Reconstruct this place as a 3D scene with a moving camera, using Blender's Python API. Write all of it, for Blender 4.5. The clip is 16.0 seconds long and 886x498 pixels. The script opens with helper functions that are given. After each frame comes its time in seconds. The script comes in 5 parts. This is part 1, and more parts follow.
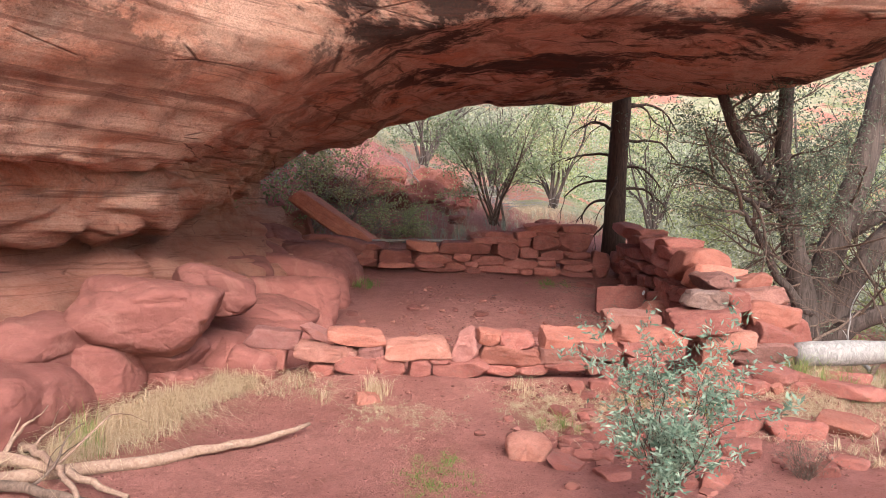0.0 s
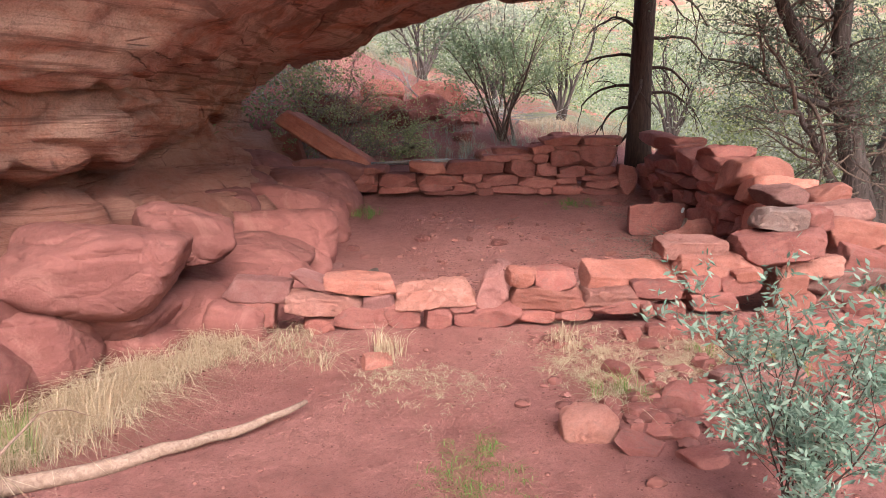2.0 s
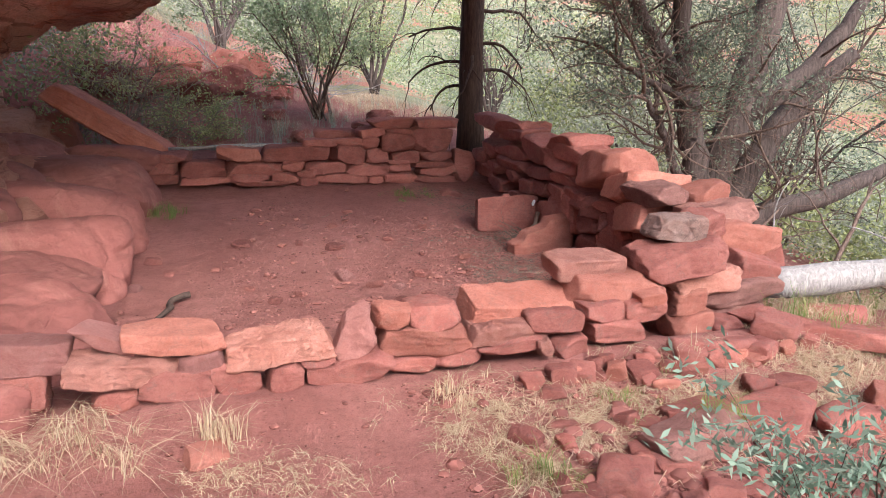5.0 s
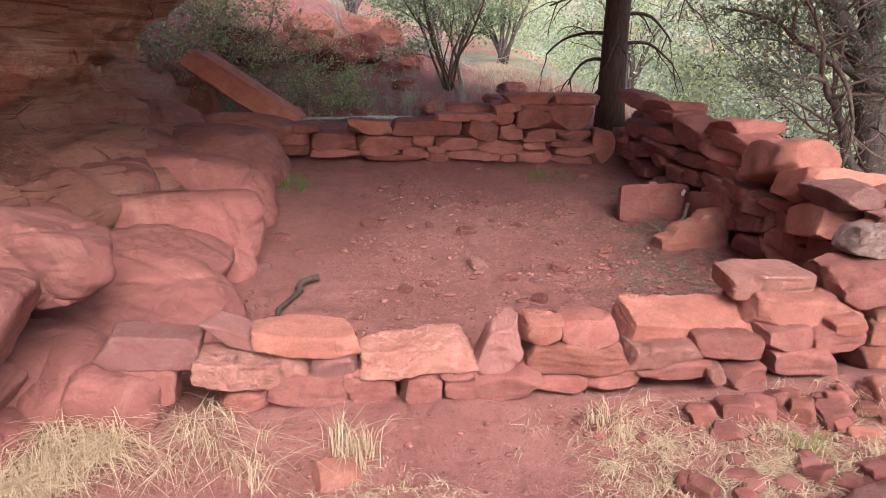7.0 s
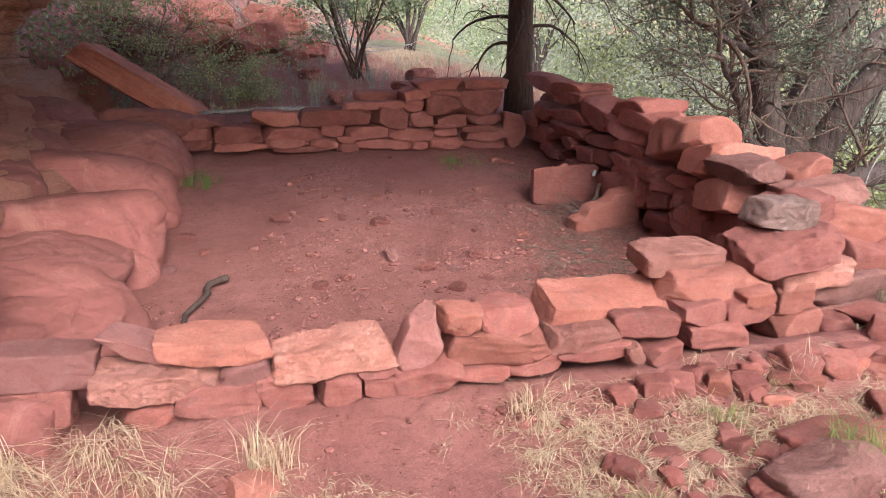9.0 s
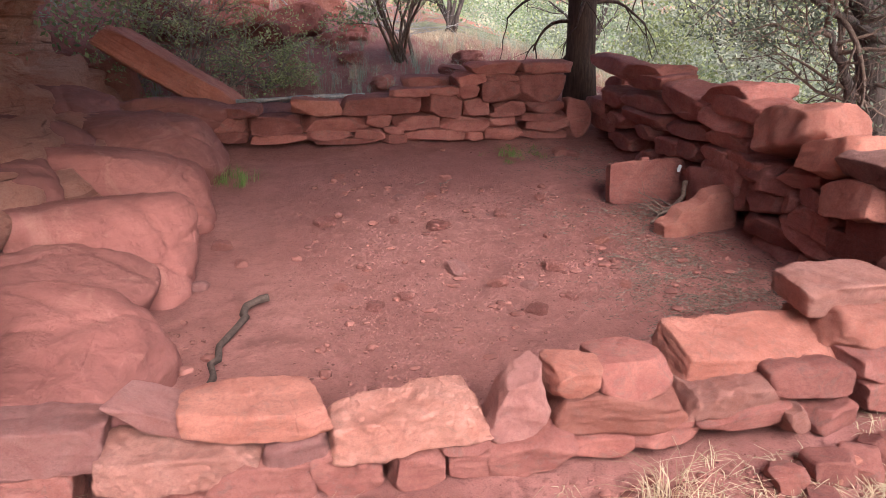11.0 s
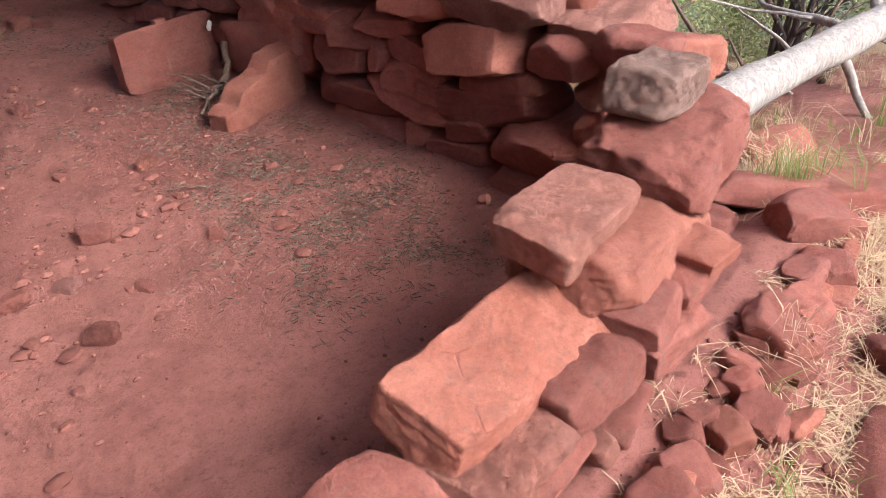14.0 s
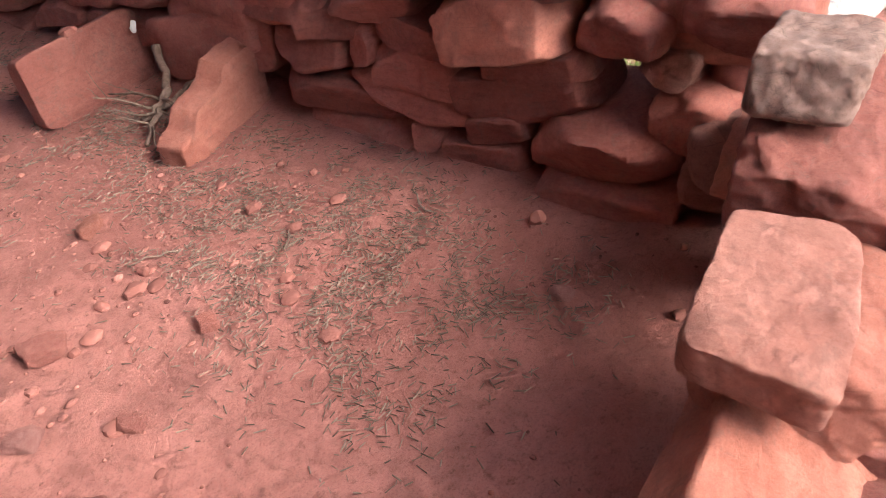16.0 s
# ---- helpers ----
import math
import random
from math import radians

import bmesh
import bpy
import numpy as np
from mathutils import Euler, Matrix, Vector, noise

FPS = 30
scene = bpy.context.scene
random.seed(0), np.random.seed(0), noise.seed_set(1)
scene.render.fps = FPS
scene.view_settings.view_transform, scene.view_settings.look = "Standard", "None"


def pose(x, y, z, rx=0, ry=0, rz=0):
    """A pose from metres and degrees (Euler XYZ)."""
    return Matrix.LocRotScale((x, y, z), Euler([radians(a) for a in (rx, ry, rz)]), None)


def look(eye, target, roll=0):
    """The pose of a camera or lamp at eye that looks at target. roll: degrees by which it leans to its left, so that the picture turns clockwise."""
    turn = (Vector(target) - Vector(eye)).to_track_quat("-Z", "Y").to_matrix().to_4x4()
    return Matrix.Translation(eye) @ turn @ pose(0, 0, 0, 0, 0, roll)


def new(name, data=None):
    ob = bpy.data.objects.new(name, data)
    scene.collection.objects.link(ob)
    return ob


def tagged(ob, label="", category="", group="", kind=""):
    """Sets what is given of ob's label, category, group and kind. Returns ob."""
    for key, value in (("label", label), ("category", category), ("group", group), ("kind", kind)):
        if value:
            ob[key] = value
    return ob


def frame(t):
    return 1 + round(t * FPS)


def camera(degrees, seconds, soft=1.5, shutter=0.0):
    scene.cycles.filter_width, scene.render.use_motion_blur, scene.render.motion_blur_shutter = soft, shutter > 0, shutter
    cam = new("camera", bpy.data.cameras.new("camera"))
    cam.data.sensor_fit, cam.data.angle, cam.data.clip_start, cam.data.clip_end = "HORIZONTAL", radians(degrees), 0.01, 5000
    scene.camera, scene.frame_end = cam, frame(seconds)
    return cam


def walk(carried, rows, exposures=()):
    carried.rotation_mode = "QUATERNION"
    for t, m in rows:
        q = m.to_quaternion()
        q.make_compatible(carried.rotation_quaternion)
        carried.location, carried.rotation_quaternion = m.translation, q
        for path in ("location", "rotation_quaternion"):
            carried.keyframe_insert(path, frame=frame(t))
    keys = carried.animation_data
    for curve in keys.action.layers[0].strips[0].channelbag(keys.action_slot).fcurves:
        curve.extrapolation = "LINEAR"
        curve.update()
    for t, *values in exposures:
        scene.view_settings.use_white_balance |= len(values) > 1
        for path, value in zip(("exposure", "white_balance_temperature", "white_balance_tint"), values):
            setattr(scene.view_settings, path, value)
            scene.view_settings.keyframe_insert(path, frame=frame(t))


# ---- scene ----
cam = camera(61.3, 16.0, 0.7)
PATH = [
    (0, (0.057, 0.119, 1.469), (0.041, 2.115, 1.351), 1.3),
    (0.5, (0.081, 0.218, 1.434), (0.042, 2.211, 1.268), 0.6),
    (1, (-0.008, 0.474, 1.453), (-0.048, 2.464, 1.253), 0.6),
    (1.5, (-0.064, 0.813, 1.454), (-0.1, 2.796, 1.2), -0.3),
    (2, (-0.07, 1.205, 1.428), (-0.086, 3.177, 1.096), -1.2),
    (2.5, (-0.201, 1.56, 1.446), (-0.169, 3.523, 1.062), -0.8),
    (3, (-0.321, 1.835, 1.496), (-0.23, 3.786, 1.067), 0.1),
    (3.5, (-0.289, 1.995, 1.499), (-0.059, 3.926, 1.033), 0.2),
    (3.7, (-0.26, 2.03, 1.502), (0.072, 3.946, 1.034), -0.1),
    (5.8, (-0.314, 2.609, 1.62), (0.194, 4.501, 1.22), -0.5),
    (6, (-0.36, 2.674, 1.636), (0.067, 4.584, 1.222), -0.1),
    (6.5, (-0.397, 2.779, 1.624), (-0.169, 4.713, 1.169), 0.7),
    (7, (-0.374, 2.803, 1.614), (-0.173, 4.729, 1.113), 0.7),
    (7.5, (-0.37, 2.804, 1.626), (-0.12, 4.72, 1.111), -0.0),
    (8, (-0.352, 2.811, 1.607), (-0.005, 4.706, 1.069), -0.5),
    (8.2, (-0.333, 2.801, 1.611), (0.08, 4.679, 1.06), -0.6),
    (10.3, (-0.414, 3.344, 1.574), (0.002, 5.238, 1.085), -0.7),
    (10.5, (-0.437, 3.418, 1.589), (-0.045, 5.312, 1.077), -1.0),
    (11, (-0.411, 3.703, 1.571), (-0.083, 5.592, 1.0), -1.3),
    (11.5, (-0.348, 3.99, 1.57), (-0.059, 5.857, 0.914), -0.1),
    (12, (-0.482, 4.197, 1.543), (-0.282, 6.028, 0.764), 0.4),
    (12.5, (-0.455, 4.41, 1.534), (-0.171, 6.207, 0.703), -1.2),
    (13, (-0.161, 4.684, 1.536), (0.593, 6.312, 0.652), -0.3),
    (13.5, (-0.02, 4.888, 1.543), (1.088, 6.249, 0.583), -1.1),
    (14, (0.044, 5.183, 1.56), (1.3, 6.333, 0.512), -3.3),
    (14.5, (0.175, 5.406, 1.558), (1.488, 6.434, 0.454), -4.0),
    (15, (0.418, 5.701, 1.515), (1.705, 6.661, 0.323), -4.1),
    (15.5, (0.411, 5.763, 1.523), (1.626, 6.767, 0.292), -7.8),
    (16, (0.44, 5.942, 1.529), (1.697, 6.933, 0.33), -9.4),
]
EXPOSURE = [(0, 1.28, 6500, 10), (3, 1.3, 6200, 11), (7, 1.36, 6150, 11), (11, 1.42, 6150, 12), (12.5, 1.53, 6150, 14), (13.5, 1.53, 6300, 12), (14.5, 1.66, 6500, 10), (15.2, 1.9, 6650, 10), (16, 2.16, 6650, 10)]
walk(cam, [(t, look(eye, target, roll)) for t, eye, target, roll in PATH], EXPOSURE)

# ---- world, sun, sky ----
world = bpy.data.worlds.new("sky")
scene.world = world
world.use_nodes = True
wn = world.node_tree.nodes
sky = wn.new("ShaderNodeTexSky")
sky.sky_type, sky.sun_disc = "NISHITA", False
SUN_UP, SUN_TURN = 40.0, 165.0
sky.sun_elevation, sky.sun_rotation = radians(SUN_UP), radians(SUN_TURN)
sky.air_density, sky.dust_density, sky.ozone_density = 1.0, 4.0, 0.6
wn["Background"].inputs["Strength"].default_value = 0.15
world.node_tree.links.new(sky.outputs["Color"], wn["Background"].inputs["Color"])
sun = new("sun", bpy.data.lights.new("sun", "SUN"))
sun.data.energy, sun.data.angle, sun.data.color = 1.5, radians(32), (1.0, 0.97, 0.93)
az = radians(SUN_TURN)
sun_from = Vector((math.sin(az) * math.cos(radians(SUN_UP)), math.cos(az) * math.cos(radians(SUN_UP)), math.sin(radians(SUN_UP))))
sun.matrix_world = look(sun_from * 60, (0, 6, 0))


# ---- materials ----
class Mat:
    """A small builder of node materials."""

    def __init__(self, name):
        self.m = bpy.data.materials.new(name)
        self.m.use_nodes = True
        self.t = self.m.node_tree
        self.bsdf = self.t.nodes["Principled BSDF"]
        self.bsdf.inputs["Specular IOR Level"].default_value = 0.25
        self.co = self.t.nodes.new("ShaderNodeTexCoord").outputs["Object"]
        self.info = self.t.nodes.new("ShaderNodeObjectInfo")
        self.geo = self.t.nodes.new("ShaderNodeNewGeometry")

    def link(self, a, b):
        self.t.links.new(a, b)

    def space(self, scale, turn=(0, 0, 0), src=None):
        n = self.t.nodes.new("ShaderNodeMapping")
        n.inputs["Scale"].default_value = scale
        n.inputs["Rotation"].default_value = turn
        self.link(src or self.co, n.inputs["Vector"])
        return n.outputs[0]

    def world_place(self):
        return self.geo.outputs["Position"]

    def noise(self, scale, detail=6, rough=0.6, src=None, warp=0.0):
        n = self.t.nodes.new("ShaderNodeTexNoise")
        n.inputs["Scale"].default_value, n.inputs["Detail"].default_value = scale, detail
        n.inputs["Roughness"].default_value, n.inputs["Distortion"].default_value = rough, warp
        self.link(src or self.co, n.inputs["Vector"])
        return n.outputs["Fac"]

    def cells(self, scale, src=None, feature="F1"):
        n = self.t.nodes.new("ShaderNodeTexVoronoi")
        n.feature = feature
        n.inputs["Scale"].default_value = scale
        self.link(src or self.co, n.inputs["Vector"])
        return n.outputs["Distance"]

    def ramp(self, fac, stops):
        n = self.t.nodes.new("ShaderNodeValToRGB")
        e = n.color_ramp.elements
        while len(e) < len(stops):
            e.new(0.5)
        for el, (at, c) in zip(e, stops):
            el.position = at
            el.color = (c, c, c, 1) if isinstance(c, (int, float)) else (*c, 1)
        self.link(fac, n.inputs["Fac"])
        return n.outputs["Color"]

    def mix(self, fac, a, b, how="MIX"):
        n = self.t.nodes.new("ShaderNodeMix")
        n.data_type, n.blend_type = "RGBA", how
        for sock, v in ((n.inputs["Factor"], fac), (n.inputs["A"], a), (n.inputs["B"], b)):
            if isinstance(v, (int, float)):
                sock.default_value = v
            elif isinstance(v, tuple):
                sock.default_value = (*v, 1)
            else:
                self.link(v, sock)
        return n.outputs["Result"]

    def math(self, op, a, b=0.0, clamp=False):
        n = self.t.nodes.new("ShaderNodeMath")
        n.operation, n.use_clamp = op, clamp
        for sock, v in ((n.inputs[0], a), (n.inputs[1], b)):
            if isinstance(v, (int, float)):
                sock.default_value = v
            else:
                self.link(v, sock)
        return n.outputs[0]

    def axis(self, src, i):
        n = self.t.nodes.new("ShaderNodeSeparateXYZ")
        self.link(src, n.inputs[0])
        return n.outputs[i]

    def bump(self, height, strength=0.4, dist=0.01, under=None):
        n = self.t.nodes.new("ShaderNodeBump")
        n.inputs["Strength"].default_value, n.inputs["Distance"].default_value = strength, dist
        self.link(height, n.inputs["Height"])
        if under:
            self.link(under, n.inputs["Normal"])
        return n.outputs[0]

    def done(self, colour, rough=0.9, normal=None):
        if isinstance(colour, tuple):
            self.bsdf.inputs["Base Color"].default_value = (*colour, 1)
        else:
            self.link(colour, self.bsdf.inputs["Base Color"])
        self.bsdf.inputs["Roughness"].default_value = rough
        if normal:
            self.link(normal, self.bsdf.inputs["Normal"])
        return self.m


def pinker(c):
    return (c[0] * 1.12, c[1] * 1.2, c[2] * 1.52)


def sandstone(name, light, mid, dark, strata=0.5, stain=0.35, grey=(0.2, 0.165, 0.15), pits=0.5):
    """Worn red sandstone block: grain, bedding lines, cracks, pits and dark weathering."""
    light, mid, dark = pinker(light), pinker(mid), pinker(dark)
    k = Mat(name)
    n = k.t.nodes.new("ShaderNodeVectorMath")
    n.operation = "ADD"
    shift = k.t.nodes.new("ShaderNodeCombineXYZ")
    k.link(k.math("MULTIPLY", k.info.outputs["Random"], 37.0), shift.inputs[0])
    k.link(k.math("MULTIPLY", k.info.outputs["Random"], 91.0), shift.inputs[2])
    k.link(k.co, n.inputs[0])
    k.link(shift.outputs[0], n.inputs[1])
    k.co = n.outputs[0]
    big = k.noise(5, 7, 0.7, warp=0.8)
    fine = k.noise(70, 7, 0.8)
    grit = k.noise(210, 4, 0.75)
    bed = k.noise(7, 7, 0.72, k.space((1.0, 1.0, 4.5), (0.12, 0.15, 0)), 1.0)
    c = k.mix(k.ramp(big, [(0.38, 0.0), (0.62, 1.0)]), mid, light)
    c = k.mix(k.math("MULTIPLY", k.ramp(bed, [(0.50, 0.0), (0.62, 1.0)]), strata * 0.6), c, dark)
    c = k.mix(k.math("MULTIPLY", k.ramp(k.noise(10, 9, 0.8, warp=1.6), [(0.53, 0.0), (0.6, 1.0)]), stain), c, grey)
    c = k.mix(k.math("MULTIPLY", k.ramp(k.noise(21, 9, 0.8, warp=0.6), [(0.54, 0.0), (0.62, 1.0)]), 0.4), c, light)
    c = k.mix(k.math("MULTIPLY", k.ramp(fine, [(0.48, 0.0), (0.62, 1.0)]), 0.35), c, dark)
    c = k.mix(k.math("MULTIPLY", k.ramp(grit, [(0.55, 0.0), (0.66, 1.0)]), 0.3), c, dark)
    c = k.mix(k.math("MULTIPLY", k.ramp(grit, [(0.34, 1.0), (0.44, 0.0)]), 0.4), c, light)
    crack = k.ramp(k.cells(3.2, k.space((1, 1, 2.4), (0.2, 0.1, 0), k.co), "DISTANCE_TO_EDGE"), [(0.0, 0.0), (0.010, 1.0)])
    where = k.ramp(k.noise(4, 6, 0.7), [(0.56, 0.0), (0.6, 1.0)])
    crack = k.mix(where, (1, 1, 1), crack)
    c = k.mix(k.math("MULTIPLY", k.math("SUBTRACT", 1.0, crack), 0.5), c, dark)
    tone = k.ramp(k.info.outputs["Random"], [(0.0, (0.68, 0.63, 0.63)), (0.5, (0.95, 0.93, 0.93)), (1.0, (1.18, 1.12, 1.08))])
    c = k.mix(1.0, c, tone, "MULTIPLY")
    c = k.mix(k.ramp(k.geo.outputs["Pointiness"], [(0.52, 0.0), (0.62, 0.55)]), c, light)
    m = k.bump(k.noise(9, 10, 0.8, warp=0.5), 0.8, 0.035)
    m = k.bump(bed, 0.4, 0.02, m)
    m = k.bump(k.ramp(k.noise(38, 6, 0.75), [(0.36, 0.0), (0.52, 1.0)]), pits, 0.008, m)
    m = k.bump(fine, 1.0, 0.010, m)
    m = k.bump(crack, 0.3, 0.008, m)
    return k.done(c, 0.93, m)


RED = sandstone("red_sandstone", (0.40, 0.155, 0.105), (0.30, 0.102, 0.069), (0.16, 0.056, 0.041))
ORANGE = sandstone("orange_sandstone", (0.49, 0.20, 0.125), (0.39, 0.138, 0.083), (0.23, 0.083, 0.053), 0.4, 0.25)
PALE = sandstone("pale_sandstone", (0.53, 0.255, 0.17), (0.42, 0.175, 0.112), (0.27, 0.107, 0.07), 0.4, 0.2, pits=1.0)
PURPLE = sandstone("purple_sandstone", (0.40, 0.19, 0.14), (0.32, 0.13, 0.092), (0.2, 0.08, 0.06), 0.25, 0.15)
GREY = sandstone("weathered_grey_sandstone", (0.40, 0.20, 0.14), (0.29, 0.13, 0.09), (0.14, 0.07, 0.05), 0.5, 0.35, (0.20, 0.125, 0.105), pits=1.0)
LICHEN = sandstone("lichen_grey_sandstone", (0.38, 0.26, 0.19), (0.30, 0.175, 0.12), (0.13, 0.08, 0.058), 0.25, 0.5, (0.10, 0.08, 0.065), pits=1.2)


def cliff_material():
    """Orange to red rock of the overhang, bedded along its length, with black varnish and pale washed patches."""
    k = Mat("overhang_sandstone")
    p = k.world_place()
    z = k.axis(p, 2)

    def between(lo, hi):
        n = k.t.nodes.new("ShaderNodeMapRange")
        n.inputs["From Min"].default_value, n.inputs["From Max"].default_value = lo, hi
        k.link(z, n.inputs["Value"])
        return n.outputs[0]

    beds = k.noise(1.0, 8, 0.7, k.space((0.35, 0.25, 10.0), (0.05, 0.03, 0), p), 0.5)
    broad = k.noise(0.7, 5, 0.62, p, 0.9)
    c = k.mix(k.ramp(broad, [(0.38, 0.0), (0.62, 1.0)]), (0.62, 0.235, 0.15), (0.74, 0.355, 0.25))
    c = k.mix(k.math("MULTIPLY", k.ramp(beds, [(0.46, 0.0), (0.64, 1.0)]), 0.45), c, (0.30, 0.10, 0.07))
    pale = k.math("MULTIPLY", k.ramp(k.noise(1.3, 9, 0.75, k.space((1, 0.6, 1.8), src=p), 1.2), [(0.40, 0.0), (0.56, 1.0)]), 0.85)
    c = k.mix(pale, c, (0.80, 0.52, 0.41))
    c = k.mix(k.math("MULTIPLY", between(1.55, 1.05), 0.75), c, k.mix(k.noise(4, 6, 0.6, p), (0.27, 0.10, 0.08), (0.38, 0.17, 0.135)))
    black = k.noise(0.85, 10, 0.76, k.space((0.75, 1.1, 1.3), (0, 0, 0.25), p), 0.5)
    mask = k.math("MULTIPLY", k.ramp(black, [(0.49, 0.0), (0.55, 1.0)]), between(2.0, 2.8))
    c = k.mix(k.math("MULTIPLY", mask, 0.95), c, (0.035, 0.027, 0.026))
    brown = k.math("MULTIPLY", k.ramp(k.noise(1.9, 9, 0.75, k.space((0.6, 1.4, 2), src=p), 1.2), [(0.52, 0.0), (0.64, 1.0)]), 0.4)
    c = k.mix(brown, c, (0.24, 0.105, 0.075))
    soot = k.math("MULTIPLY", k.ramp(k.noise(6, 8, 0.78, k.space((0.4, 1.6, 2), src=p), 0.8), [(0.57, 0.0), (0.64, 1.0)]), 0.4)
    c = k.mix(soot, c, (0.14, 0.055, 0.04))
    c = k.mix(k.math("MULTIPLY", k.ramp(k.noise(60, 6, 0.75, p), [(0.45, 0.0), (0.68, 1.0)]), 0.4), c, (0.24, 0.085, 0.06))
    crack = k.ramp(k.cells(1.1, k.space((0.5, 0.55, 2.6), (0.1, 0, 0.1), p), "DISTANCE_TO_EDGE"), [(0.0, 0.0), (0.014, 1.0)])
    where = k.ramp(k.noise(1.7, 4, 0.6, p), [(0.5, 0.0), (0.58, 1.0)])
    crack = k.mix(where, (1, 1, 1), crack)
    thin = k.noise(1.0, 12, 0.68, k.space((0.5, 0.35, 16.0), (0.06, 0.04, 0), p), 0.35)
    c = k.mix(k.math("MULTIPLY", k.ramp(thin, [(0.40, 1.0), (0.455, 0.0)]), 0.55), c, (0.17, 0.06, 0.045))
    c = k.mix(k.math("MULTIPLY", k.math("SUBTRACT", 1.0, crack), 0.75), c, (0.10, 0.04, 0.032))
    m = k.bump(k.noise(4, 10, 0.75, k.space((0.6, 0.5, 2.0), src=p), 0.5), 1.0, 0.14)
    m = k.bump(thin, 0.8, 0.04, m)
    m = k.bump(beds, 0.8, 0.07, m)
    m = k.bump(k.noise(26, 7, 0.75, p), 0.7, 0.018, m)
    m = k.bump(crack, 0.8, 0.04, m)
    return k.done(c, 0.92, m)


def ledge_material():
    """Smooth pinkish-red rounded bedrock of the shelter's foot, dusted with soil."""
    k = Mat("rounded_bedrock")
    p = k.world_place()
    c = k.mix(k.ramp(k.noise(1.6, 6, 0.62, p, 0.6), [(0.32, 0.0), (0.7, 1.0)]), (0.20, 0.076, 0.068), (0.315, 0.132, 0.117))
    c = k.mix(k.math("MULTIPLY", k.ramp(k.noise(5, 7, 0.72, k.space((0.7, 0.7, 3), (0.1, 0.1, 0), p), 0.9), [(0.5, 0.0), (0.66, 1.0)]), 0.5), c, (0.17, 0.068, 0.058))
    c = k.mix(k.math("MULTIPLY", k.ramp(k.noise(2.3, 8, 0.75, p, 1.2), [(0.54, 0.0), (0.66, 1.0)]), 0.4), c, (0.42, 0.22, 0.185))
    c = k.mix(k.math("MULTIPLY", k.ramp(k.noise(90, 6, 0.75, p), [(0.45, 0.0), (0.68, 1.0)]), 0.35), c, (0.18, 0.075, 0.062))
    crack = k.cells(1.5, k.space((1, 1, 1.6), src=p), "DISTANCE_TO_EDGE")
    line = k.ramp(crack, [(0.0, 0.0), (0.018, 1.0)])
    m = k.bump(k.noise(6, 9, 0.72, p, 0.4), 0.8, 0.045)
    m = k.bump(k.noise(60, 6, 0.75, p), 0.7, 0.008, m)
    m = k.bump(k.mix(k.ramp(k.noise(1.9, 4, 0.6, p), [(0.47, 0.0), (0.55, 1.0)]), (1, 1, 1), line), 0.3, 0.012, m)
    tone = k.ramp(k.info.outputs["Random"], [(0.0, (0.85, 0.84, 0.84)), (1.0, (1.12, 1.06, 1.05))])
    return k.done(k.mix(1.0, c, tone, "MULTIPLY"), 0.93, m)


def soil_material():
    """Trodden red sand; grey-brown duff by the wall, green and straw far slopes."""
    k = Mat("red_soil")
    p = k.world_place()
    c = k.mix(k.ramp(k.noise(0.9, 6, 0.62, p, 0.5), [(0.32, 0.0), (0.7, 1.0)]), (0.41, 0.168, 0.148), (0.59, 0.27, 0.242))
    c = k.mix(k.math("MULTIPLY", k.ramp(k.noise(9, 8, 0.75, p), [(0.45, 0.0), (0.64, 1.0)]), 0.4), c, (0.26, 0.10, 0.085))
    c = k.mix(k.math("MULTIPLY", k.ramp(k.noise(150, 4, 0.7, p), [(0.5, 0.0), (0.66, 1.0)]), 0.45), c, (0.22, 0.09, 0.078))
    c = k.mix(k.math("MULTIPLY", k.ramp(k.cells(34, p), [(0.0, 1.0), (0.18, 0.0)]), 0.3), c, (0.56, 0.30, 0.25))
    c = k.mix(k.math("MULTIPLY", k.ramp(k.noise(42, 6, 0.78, p), [(0.55, 0.0), (0.62, 1.0)]), 0.5), c, (0.20, 0.078, 0.066))
    # farther ground: straw, dull green scrub and bare red patches
    far = k.t.nodes.new("ShaderNodeMapRange")
    far.inputs["From Min"].default_value, far.inputs["From Max"].default_value = 17.0, 26.0
    k.link(k.math("ADD", k.axis(p, 1), k.math("MULTIPLY", k.axis(p, 0), 0.75)), far.inputs["Value"])
    scrub = k.mix(k.ramp(k.noise(0.35, 7, 0.7, p, 1.0), [(0.38, 0.0), (0.6, 1.0)]), (0.42, 0.38, 0.27), (0.24, 0.26, 0.14))
    scrub = k.mix(k.ramp(k.noise(0.16, 6, 0.65, p, 1.2), [(0.52, 0.0), (0.58, 1.0)]), scrub, (0.46, 0.21, 0.16))
    c = k.mix(far.outputs[0], c, scrub)
    m = k.bump(k.noise(12, 10, 0.82, p, 0.3), 1.0, 0.10)
    m = k.bump(k.ramp(k.cells(26, p), [(0.05, 1.0), (0.4, 0.0)]), 0.6, 0.02, m)
    m = k.bump(k.noise(70, 7, 0.8, p), 1.0, 0.03, m)
    return k.done(c, 0.96, m)


def bark_material(name, a, b, stretch=8.0):
    k = Mat(name)
    p = k.space((1, 1, 1.0 / stretch), src=k.world_place())
    g = k.noise(38, 7, 0.7, p, 0.8)
    c = k.mix(k.ramp(g, [(0.35, 0.0), (0.65, 1.0)]), a, b)
    c = k.mix(k.math("MULTIPLY", k.noise(3, 4, 0.6), 0.4), c, a)
    return k.done(c, 0.9, k.bump(g, 0.9, 0.02))


